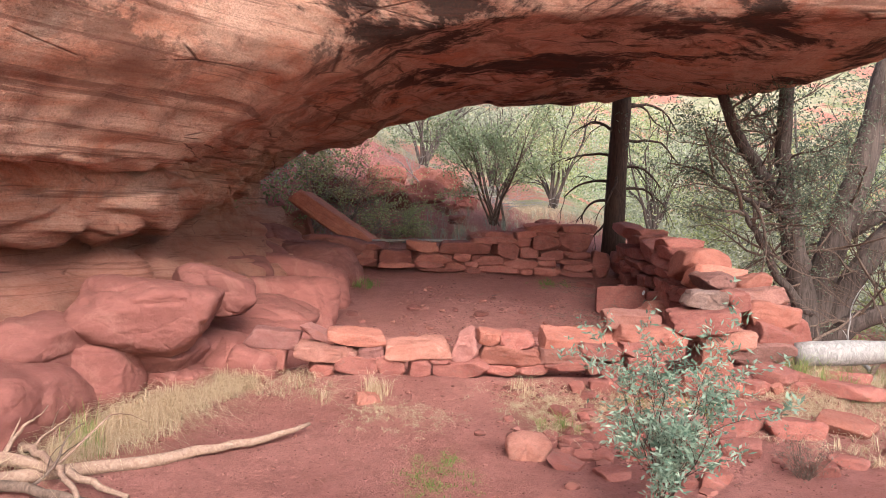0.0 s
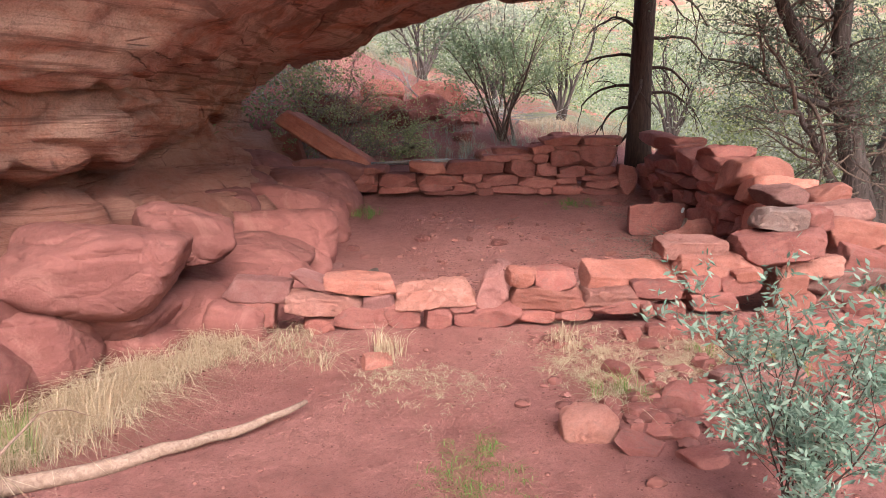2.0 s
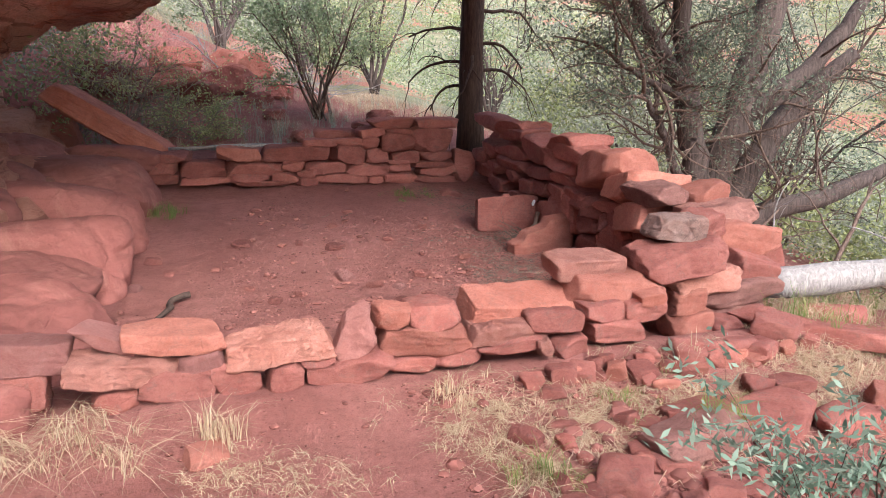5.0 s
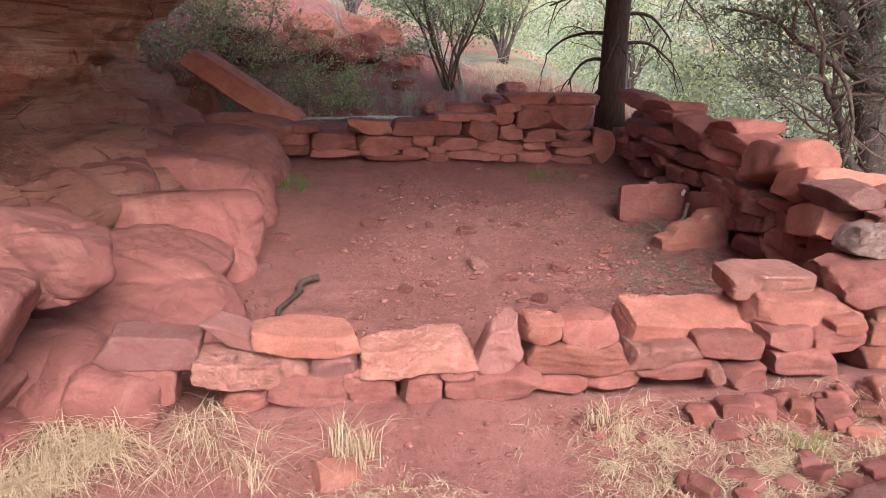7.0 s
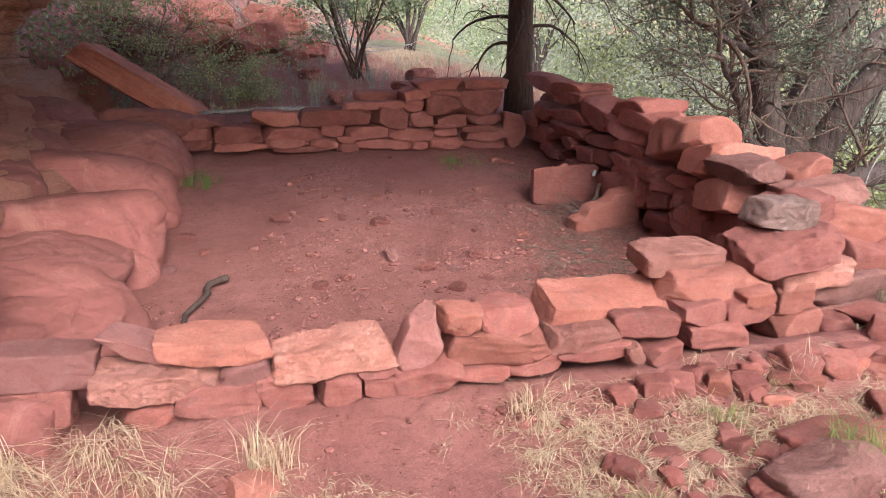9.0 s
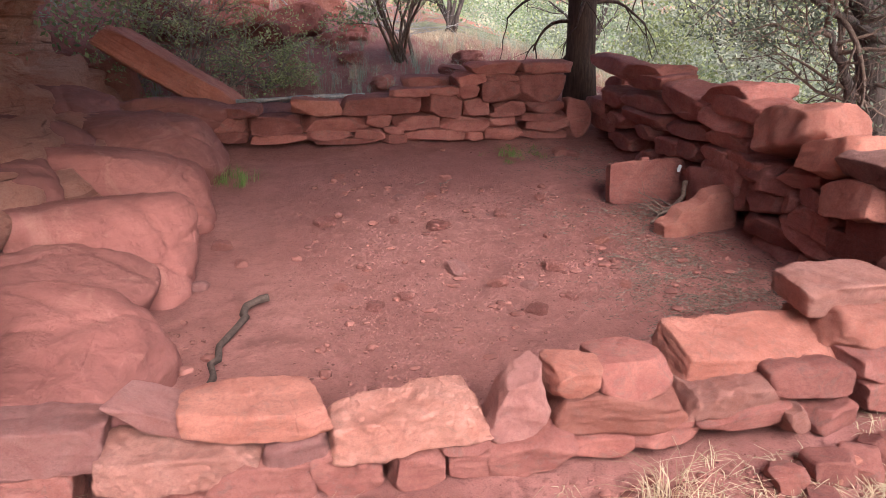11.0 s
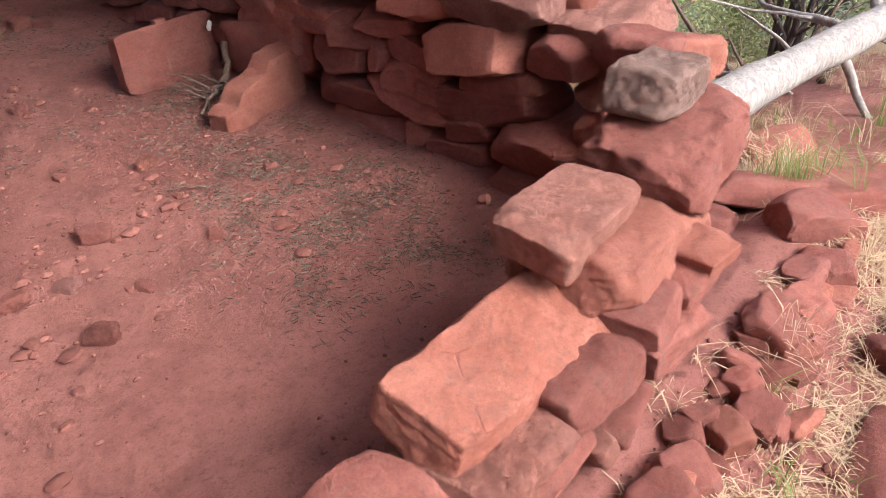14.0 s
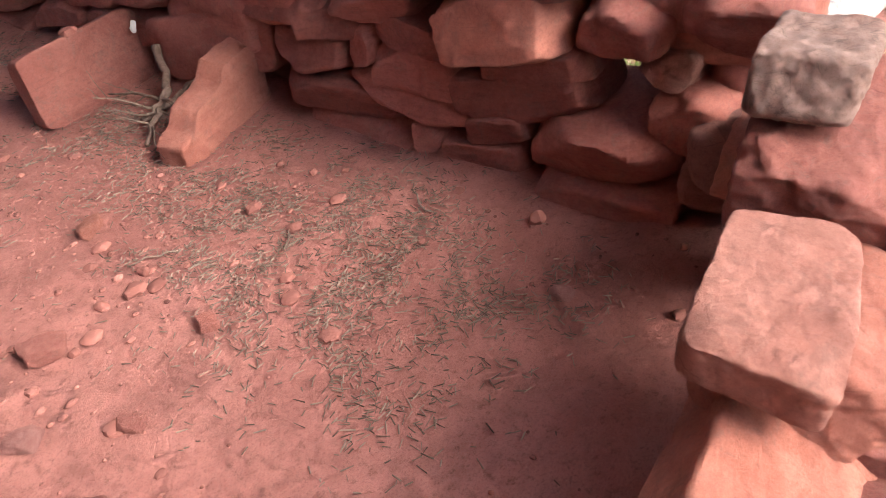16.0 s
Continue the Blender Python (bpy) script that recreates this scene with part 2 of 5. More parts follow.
def leaf_material(name, a, b, rough=0.6, through_light=0.4):
    k = Mat(name)
    c = k.mix(k.geo.outputs["Random Per Island"], a, b)
    k.done(c, rough)
    thin = k.t.nodes.new("ShaderNodeBsdfTranslucent")
    both = k.t.nodes.new("ShaderNodeMixShader")
    both.inputs[0].default_value = through_light
    k.link(c, thin.inputs["Color"])
    k.link(k.bsdf.outputs[0], both.inputs[1])
    k.link(thin.outputs[0], both.inputs[2])
    k.link(both.outputs[0], k.t.nodes["Material Output"].inputs["Surface"])
    return k.m


CLIFF, LEDGE, SOIL = cliff_material(), ledge_material(), soil_material()
PINE_BARK = bark_material("dark_pine_bark", (0.045, 0.03, 0.026), (0.12, 0.075, 0.06))
JUNIPER_BARK = bark_material("grey_juniper_bark", (0.05, 0.038, 0.036), (0.18, 0.14, 0.13), 14)
DEAD_WOOD = bark_material("silvery_dead_wood", (0.24, 0.23, 0.23), (0.50, 0.48, 0.48), 3)
TAN_WOOD = bark_material("weathered_tan_wood", (0.24, 0.15, 0.115), (0.47, 0.33, 0.265), 1)
PALE_TWIG = bark_material("pale_dry_twig", (0.22, 0.17, 0.14), (0.48, 0.40, 0.34), 2)
DARK_TWIG = bark_material("dark_brown_twig", (0.05, 0.033, 0.028), (0.13, 0.09, 0.075), 2)
TWIG = bark_material("grey_brown_twig", (0.10, 0.068, 0.055), (0.26, 0.185, 0.155), 2)
SAGE = leaf_material("sage_green_leaf", (0.12, 0.21, 0.155), (0.36, 0.48, 0.39))
GREEN = leaf_material("fresh_green_leaf", (0.20, 0.28, 0.14), (0.42, 0.50, 0.30))
OLIVE = leaf_material("olive_green_leaf", (0.20, 0.24, 0.10), (0.50, 0.55, 0.27))
DARKLEAF = leaf_material("dark_juniper_leaf", (0.09, 0.12, 0.09), (0.23, 0.27, 0.20))
BRUSH = leaf_material("olive_brush_leaf", (0.26, 0.29, 0.13), (0.60, 0.64, 0.34), 0.6, 0.5)
FARLEAF = leaf_material("hazy_scrub_leaf", (0.27, 0.31, 0.23), (0.52, 0.55, 0.44))
STRAW = leaf_material("dry_straw_blade", (0.45, 0.34, 0.22), (0.74, 0.61, 0.46))
GRASS = leaf_material("green_grass_blade", (0.13, 0.2, 0.05), (0.3, 0.36, 0.13))
DUFF = leaf_material("grey_needle_litter", (0.11, 0.072, 0.06), (0.32, 0.24, 0.20))
FOIL = Mat("crumpled_foil").done((0.5, 0.5, 0.52), 0.4)


# ---- builders ----
def mesh_of(name, verts, faces, mat, smooth=True, crease=0):
    me = bpy.data.meshes.new(name)
    me.from_pydata(verts, [], faces)
    me.materials.append(mat)
    if smooth:
        me.shade_smooth()
        if crease:
            me.set_sharp_from_angle(angle=radians(crease))
    return me


def put(name, me, parent=None, m=None, label=""):
    ob = new(name, me)
    if parent:
        ob.parent = parent
    if m:
        ob.matrix_basis = m
    return tagged(ob, label)


def thing(name, label, category, at=(0, 0, 0), group="", kind=""):
    ob = new(name)
    ob.location = at
    ob.empty_display_size = 0.1
    return tagged(ob, label, category, group, kind)


def fbm(p, scale, octaves=4):
    return noise.fractal(Vector(p) * scale, 1.0, 2.0, octaves)


def knots(v, xs, ys):
    return float(np.interp(v, xs, ys))


def block_grid(n):
    """Corner-shared surface of a cube cut n times a side: points in -1..1 and faces."""
    at, pts, faces = {}, [], []

    def idx(p):
        key = tuple(round(c * n) for c in p)
        if key not in at:
            at[key] = len(pts)
            pts.append(p)
        return at[key]

    for a in range(3):
        for s in (-1, 1):
            for i in range(n):
                for j in range(n):
                    quad = []
                    for di, dj in ((0, 0), (1, 0), (1, 1), (0, 1)):
                        p = [0.0, 0.0, 0.0]
                        p[a], p[(a + 1) % 3], p[(a + 2) % 3] = s, -1 + 2 * (i + di) / n, -1 + 2 * (j + dj) / n
                        quad.append(idx(tuple(p)))
                    faces.append(quad if s > 0 else quad[::-1])
    return np.array(pts), faces


BLOCKS = {n: block_grid(n) for n in (3, 5, 8, 12, 16, 20, 32, 48)}


def rock_mesh(name, dims, mat, seed, n=8, power=7.0, chops=7, rough=0.035, bed=0.0, keep=(0.66, 0.86)):
    """A quarried or fallen stone: rounded block, knocked-off corners, bedding steps and grain."""
    rng = random.Random(seed)
    pts, faces = BLOCKS[n]
    p = pts / (np.abs(pts) ** power).sum(1)[:, None] ** (1 / power)
    for _ in range(chops):
        d = np.array([rng.uniform(-1, 1) for _ in range(3)])
        d /= np.linalg.norm(d)
        d = np.sign(d) * np.abs(d) ** 0.75
        d /= np.linalg.norm(d)
        reach = np.abs(d).sum()
        cut = reach * rng.uniform(*keep)
        over = np.maximum(p @ d - cut, 0)
        p = p - over[:, None] * d[None, :]
    if power > 8:
        skew, pinch = rng.uniform(-0.18, 0.18), rng.uniform(0.0, 0.16)
        p[:, 0] = p[:, 0] * (1 - pinch * (p[:, 2] + 1) / 2) + skew * p[:, 2] * 0.5
        p[:, 1] = p[:, 1] * (1 - rng.uniform(0, 0.14) * (p[:, 2] + 1) / 2)
        p[:, 2] = p[:, 2] + rng.uniform(-0.16, 0.16) * p[:, 0] * (p[:, 2] > 0) + rng.uniform(-0.12, 0.12) * p[:, 1] * (p[:, 2] > 0)
    half = np.array(dims) / 2
    p = p * half
    big = max(dims)
    out = []
    off = Vector((rng.uniform(0, 50), rng.uniform(0, 50), rng.uniform(0, 50)))
    for v in p:
        q = Vector(v)
        nrm = Vector((v[0] / half[0] ** 2, v[1] / half[1] ** 2, v[2] / half[2] ** 2)).normalized()
        s = noise.fractal(q * (2.2 / big) + off, 1.0, 2.0, 3) * rough * 1.3 + noise.fractal(q * (9 / big) + off, 1.0, 2.0, 2) * rough * 0.5
        s += (abs(noise.noise(q * (14 / big) + off)) - 0.25) * rough * 0.55
        w = q + nrm * s * min(big, 3 * min(dims))
        if bed:
            st = noise.noise(Vector((q.x * 1.2, q.y * 1.2, q.z * 14 / big * 0.5)) + off)
            w += Vector((nrm.x, nrm.y, 0)) * st * bed * big
        out.append(w)
    return mesh_of(name, out, faces, mat, True, 28)


def block_mesh(name, dims, mat, seed, n=20, edge=46.0, rough=0.010, bed=0.004, corner=(0.70, 0.92), lopsided=0.07, narrow=0.0):
    """A broken sandstone block: flat faces a little out of true, knocked edges and corners, bedding lines and spalled steps."""
    rng = random.Random(seed)
    pts, faces = BLOCKS[n]
    planes = []
    for axis in range(3):
        for sign in (-1, 1):
            v = np.array([rng.gauss(0, lopsided) for _ in range(3)])
            v[axis] = sign
            planes.append((v / np.linalg.norm(v), rng.uniform(0.93, 1.0)))
    for sx in (-1, 0, 1):
        for sy in (-1, 0, 1):
            for sz in (-1, 0, 1):
                count = abs(sx) + abs(sy) + abs(sz)
                if count < 2 or rng.random() < (0.2 if count == 2 else 0.1):
                    continue
                v = np.array([sx, sy, sz]) * np.array([rng.uniform(0.6, 1.4) for _ in range(3)])
                reach = np.abs(v).sum()
                keep = rng.uniform(0.88, 0.985) if count == 2 else rng.uniform(*corner)
                planes.append((v, reach * keep))
    nrm = np.array([p[0] / p[1] for p in planes])
    hit = np.maximum(pts @ nrm.T, 0.0)
    r = (hit ** edge).sum(1) ** (-1.0 / edge)
    p = pts * r[:, None]
    grad = ((hit * r[:, None]) ** (edge - 1)) @ nrm
    half = np.array(dims) / 2
    if narrow:
        p[:, 0] *= 1 - narrow * (p[:, 2] + 1) / 2
    p = p * half
    grad = grad / half
    grad /= np.linalg.norm(grad, axis=1)[:, None]
    amp = min(1.0, min(dims) / 0.14) * rough
    off = Vector((rng.uniform(0, 50), rng.uniform(0, 50), rng.uniform(0, 50)))
    out = []
    for v, g in zip(p, grad):
        q = Vector(v)
        lo = noise.fractal(q * 5 + off, 1.0, 2.0, 3)
        s = lo * amp * 0.9 + round(noise.fractal(q * 8 - off, 1.0, 2.0, 2) * 2.5) / 2.5 * amp * 0.55 + noise.fractal(q * 24 + off, 1.0, 2.0, 2) * amp * 0.45
        w = q + Vector(g) * s
        side = max(0.0, 1 - abs(g[2]) * 1.6)
        if side:
            w += Vector((g[0], g[1], 0)) * noise.noise(Vector((q.x * 3, q.y * 3, q.z * 60)) + off) * bed * side
        out.append(w)
    return mesh_of(name, out, faces, mat, True, 26)


SEED = [100]


def stone(wall, x, y, z, w, d, h, mat, tilt=0, turn=0, n=20, lean=None, rough=0.012, corner=(0.64, 0.9), narrow=0.0):
    """One stone of a dry-laid wall."""
    SEED[0] += 1
    rng = random.Random(SEED[0])
    me = block_mesh("stone", (w * 0.97, d, h * 0.955), mat, SEED[0], n, 40.0, rough * (1.5 if mat is PALE else 1.0), 0.004, corner, 0.11, narrow)
    lx = rng.uniform(-3, 3) if lean is None else lean
    return put("stone", me, wall, pose(x, y, z, lx, -tilt + rng.uniform(-1.5, 1.5), turn + rng.uniform(-4, 4)))


def tube(verts, faces, pts, radii, sides=6):
    """Adds a tapered tube along pts to verts and faces."""
    base = len(verts)
    last = None
    for i, (p, r) in enumerate(zip(pts, radii)):
        a = pts[max(i - 1, 0)]
        b = pts[min(i + 1, len(pts) - 1)]
        t = (b - a).normalized()
        if last is None:
            u = t.orthogonal().normalized()
        else:
            u = (last - t * last.dot(t))
            u = u.normalized() if u.length > 1e-5 else t.orthogonal().normalized()
        last = u
        v = t.cross(u)
        for s in range(sides):
            an = 2 * math.pi * s / sides
            verts.append(p + (u * math.cos(an) + v * math.sin(an)) * r)
    for i in range(len(pts) - 1):
        for s in range(sides):
            a, b = base + i * sides + s, base + i * sides + (s + 1) % sides
            faces.append((a, b, b + sides, a + sides))
    faces.append(tuple(base + s for s in range(sides))[::-1])
    faces.append(tuple(base + (len(pts) - 1) * sides + s for s in range(sides)))


def wander(rng, start, way, length, steps, bend, sag=0.0):
    pts = [Vector(start)]
    d = Vector(way).normalized()
    for i in range(steps):
        d = (d + Vector((rng.gauss(0, bend), rng.gauss(0, bend), rng.gauss(0, bend) + sag))).normalized()
        pts.append(pts[-1] + d * length / steps)
    return pts


def taper(a, b, n):
    return [a + (b - a) * (i / (n - 1)) ** 0.8 for i in range(n)]


def grow(rng, verts, faces, tips, start, way, length, radius, depth, bend=0.16, sag=0.0, kids=(2, 4), spread=0.9, sides=6, shrink=0.62, steps=7):
    """A branch and its side branches; the points of the thin ones go to tips."""
    pts = wander(rng, start, way, length, steps, bend, sag)
    tube(verts, faces, pts, taper(radius, radius * 0.35, len(pts)), sides if radius > 0.02 else 4 if radius > 0.008 else 3)
    if depth <= 1:
        tips.extend((pts[i], (pts[i] - pts[i - 1]).normalized()) for i in range(2, len(pts)))
    if depth == 0:
        return
    for _ in range(rng.randint(*kids)):
        i = rng.randint(2, len(pts) - 1)
        d = (pts[i] - pts[i - 1]).normalized()
        side = Vector((rng.gauss(0, 1), rng.gauss(0, 1), rng.gauss(0, 0.7)))
        side = (side - d * side.dot(d)).normalized()
        grow(rng, verts, faces, tips, pts[i], d + side * spread, length * shrink * rng.uniform(0.7, 1.1), radius * 0.5 * (1 - 0.4 * i / len(pts)), depth - 1,
             bend, sag, kids, spread, sides, shrink, steps)


def leaves(rng, verts, faces, at, count, spread, size, aspect=0.45, up=0.3):
    """Scatters small folded leaves round a point."""
    for _ in range(count):
        c = at + Vector((rng.gauss(0, spread), rng.gauss(0, spread), rng.gauss(0, spread * 0.8)))
        d = Vector((rng.gauss(0, 1), rng.gauss(0, 1), rng.gauss(up, 0.8))).normalized()
        s = d.orthogonal().normalized()
        s = (Matrix.Rotation(rng.uniform(0, 6.28), 3, d) @ s)
        ln, wd = size * rng.uniform(0.6, 1.3), size * aspect * rng.uniform(0.7, 1.2)
        b = len(verts)
        verts.extend((c, c + d * ln * 0.5 + s * wd * 0.5, c + d * ln, c + d * ln * 0.5 - s * wd * 0.5))
        faces.append((b, b + 1, b + 2, b + 3))


# ---- lie of the land ----
def floor_height(x, y):
    """Height of the ground: level before the wall, rising inside the shelter, bank behind, falling away to the valley side."""
    z = knots(y, (-30, 3, 4.6, 5.3, 5.8, 6.2, 6.7, 7.4, 8.3, 9.1, 10, 11, 12.5, 14.5, 18), (-0.6, -0.04, 0.0, 0.05, 0.11, 0.09, 0.03, 0.075, 0.13, 0.21, 0.33, 0.47, 0.75, 1.05, 1.3))
    z += knots(x, (-1.0, -0.6, 0.9, 1.4, 2.7, 3.1), (0.0, 0.055, 0.065, 0.10, 0.10, 0.0)) * math.exp(-((y - 5.8) / 0.24) ** 2)
    drop = max(0.0, x - 2.9)
    if y > 6.5:
        low = knots(drop, (0, 1, 3, 8, 20), (0, 0.25, 0.9, 3.0, 5.5))
    else:
        low = knots(drop, (0, 1, 3, 8, 20), (0, 0.10, 0.5, 2.2, 5.5))
    z -= low * min(1.0, max(0.35, (y - 2) / 8))
    # red slope behind, climbing to the cliff side
    s = max(0.0, y - 13.6)
    z += max(0.0, 1.2 - x + 0.16 * s) * 0.10 * min(s, 16)
    return z


def land(x, y):
    z = floor_height(x, min(y, 18.0))
    far = math.hypot(x, y - 6)
    if y > 18:
        z += (y - 18) * 0.03
    # opposite hillside
    hill = max(0.0, 0.55 * x + 0.85 * y - 34)
    z += hill * 0.26 + max(0, hill - 60) * 0.2
    z = min(z, 130)
    if far > 14:
        z += (noise.noise(Vector((x, y, 0)) * 0.05) * 2.2 + noise.noise(Vector((x, y, 3)) * 0.17) * 0.6) * min(1, (far - 14) / 20)
    return z


def near_relief(x, y):
    r = noise.fractal(Vector((x, y, 0)) * 1.1, 1.0, 2.0, 4) * 0.022 + noise.fractal(Vector((x, y, 7)) * 6, 1.0, 2.0, 4) * 0.011
    return r


def ground_z(x, y):
    return land(x, y) + near_relief(x, y)


def stretch(lo, hi, step, out_lo, out_hi, growth=1.13):
    mid = list(np.arange(lo, hi + step / 2, step))
    d, right = step, []
    v = mid[-1]
    while v < out_hi:
        d *= growth
        v += d
        right.append(v)
    d, left = step, []
    v = mid[0]
    while v > out_lo:
        d *= growth
        v -= d
        left.append(v)
    return left[::-1] + mid + right


def build_ground():
    xs = stretch(-2.6, 3.6, 0.04, -420, 420)
    ys = stretch(2.0, 11.4, 0.045, -120, 600)
    verts = [(x, y, ground_z(x, y)) for y in ys for x in xs]
    w = len(xs)
    faces = [(j * w + i, j * w + i + 1, (j + 1) * w + i + 1, (j + 1) * w + i) for j in range(len(ys) - 1) for i in range(w - 1)]
    ob = put("ground", mesh_of("ground", verts, faces, SOIL))
    tagged(ob, "trodden red sandy soil floor rising to scrubby slopes", "ground", kind="structure")


build_ground()

# ---- rock shelter: overhang, band and recess swept along the walk ----
ALONG = (-9.0, 0.5, 3.0, 4.5, 6.0, 8.5, 11.0, 11.9, 13.0)
ROOF = (-9.0, 0.5, 4.1, 5.3, 6.2, 8.5, 11.0, 11.9, 13.0)
PROFILE = []


def bed_line(xs, zs):
    """One bedding line of the shelter's cross-section, from the near end to the far end."""
    PROFILE.append(list(zip(xs, zs)))


bed_line((-9.5, -4.2, -2.8, -2.45, -1.95, -1.75, -1.8, -2.2, -4.5), (-1, -0.3, -0.2, -0.15, -0.1, 0, 0.3, 0.5, 0.6))  # foot
bed_line((-9.7, -4.5, -3, -2.6, -2.05, -1.85, -1.85, -2.3, -4.7), (0.3, 0.2, 0.2, 0.2, 0.25, 0.35, 0.6, 0.8, 0.9))  # low face
bed_line((-9.9, -4.7, -3.2, -2.75, -2.15, -1.95, -2, -2.4, -5), (0.7, 0.6, 0.5, 0.5, 0.6, 0.6, 0.85, 1, 1.3))  # ledge edge
bed_line((-10.2, -5, -3.5, -3.05, -2.45, -2.3, -2.3, -2.6, -5.4), (1, 0.8, 0.75, 0.75, 0.82, 0.85, 1.05, 1.3, 1.9))  # ledge top
bed_line((-10.5, -5.4, -4.1, -3.6, -2.95, -2.8, -2.85, -3, -5.9), (1.1, 1, 1, 1, 1, 1.15, 1.35, 1.6, 2.5))  # ledge back
bed_line((-10.5, -5.5, -4.2, -3.7, -3, -2.85, -2.9, -3, -6.1), (1.3, 1.15, 1.12, 1.1, 1.12, 1.35, 1.55, 1.9, 2.8))  # recess
bed_line((-10.2, -5.2, -3.8, -3.25, -2.5, -2.55, -2.7, -2.9, -6.3), (1.5, 1.3, 1.2, 1.16, 1.18, 1.5, 1.72, 2.2, 3.3))  # band foot
bed_line((-10.1, -5.02, -3.62, -3.07, -2.32, -2.37, -2.52, -2.87, -6.52), (1.8, 1.6, 1.45, 1.42, 1.42, 1.75, 1.95, 2.6, 3.7))  # band middle
bed_line((-10.1, -4.94, -3.49, -2.94, -2.44, -2.29, -2.1, -2.7, -6.7), (2.12, 1.82, 1.7, 1.68, 1.72, 2.05, 2.2, 3, 4.2))  # under lip
bed_line((-9.8, -4.6, -3.15, -2.6, -2.1, -1.95, -1.9, -2.5, -6.5), (2.1, 1.8, 1.68, 1.66, 1.7, 2.03, 2.2, 3, 4.2))  # lip
bed_line((-9.9, -4.4, -2.9, -2.4, -1.75, -1.5, -1.25, -2, -6.5), (2.3, 2.3, 2.1, 1.98, 2, 2.28, 2.36, 3.4, 5))  # bulge
bed_line((-9.8, -4.3, -2.6, -2, -1.1, -0.7, -0.5, -1.2, -6.2), (3.4, 3.4, 2.9, 2.6, 2.5, 2.62, 2.66, 3.7, 5.6))  # shoulder
bed_line((-9.8, -4.3, -2.3, -1.35, -0.2, 0.1, 0.2, -0.4, -5.6), (4.4, 4.4, 3.8, 3.4, 2.86, 2.84, 2.9, 3.9, 5.2))  # ceiling spring
bed_line((-9.9, -4.4, -1.7, 0.3, 1, 1.2, 1.1, 0.7, -5.6), (5.4, 5.4, 5, 4.2, 3.02, 2.95, 2.97, 4, 5.3))  # ceiling middle
bed_line((-10, -4.5, -1, 2.1, 2.4, 2.6, 2.2, 1.8, -5.6), (6.2, 6.2, 6.2, 4.5, 3.03, 2.94, 3, 4.1, 5.4))  # ceiling outer
bed_line((-10.2, -4.7, -0.5, 3.6, 3.8, 3.95, 2.9, 2.5, -5.6), (6.9, 6.9, 7.2, 4.5, 2.98, 2.9, 3.08, 4.2, 5.5))  # brink
bed_line((-10.4, -4.9, -0.4, 4.3, 4.45, 4.5, 3.3, 2.9, -5.6), (7.2, 7.2, 7.45, 4.9, 3.4, 3.25, 3.4, 4.4, 5.5))  # brow
bed_line((-10.7, -5.2, -0.6, 4.1, 4.4, 4.3, 3.2, 2.7, -5.8), (7.5, 7.5, 7.6, 5.2, 3.7, 3.5, 3.7, 4.6, 5.6))  # brow top
bed_line((-11.5, -6, -1.5, 0.9, 1.3, 1.1, 0.5, -0.1, -6.4), (7.8, 7.8, 7.8, 5.4, 3.9, 3.7, 3.9, 4.75, 5.7))  # cap
bed_line((-14, -9, -8, -9, -9, -9, -9, -9, -9), (8, 8, 8, 5.6, 4.1, 3.9, 4.1, 4.9, 5.8))  # cap back


def smooth_line(ctrl, count):
    """Catmull-Rom through control rows, count samples."""
    ctrl = np.array(ctrl, float)
    pad = np.vstack([2 * ctrl[0] - ctrl[1], ctrl, 2 * ctrl[-1] - ctrl[-2]])
    out = []
    for u in np.linspace(0, len(ctrl) - 1, count):
        i = min(int(u), len(ctrl) - 2)
        f = u - i
        a, b, c, d = pad[i:i + 4]
        out.append(0.5 * (2 * b + (c - a) * f + (2 * a - 5 * b + 4 * c - d) * f * f + (3 * b - a - 3 * c + d) * f ** 3))
    return np.array(out)


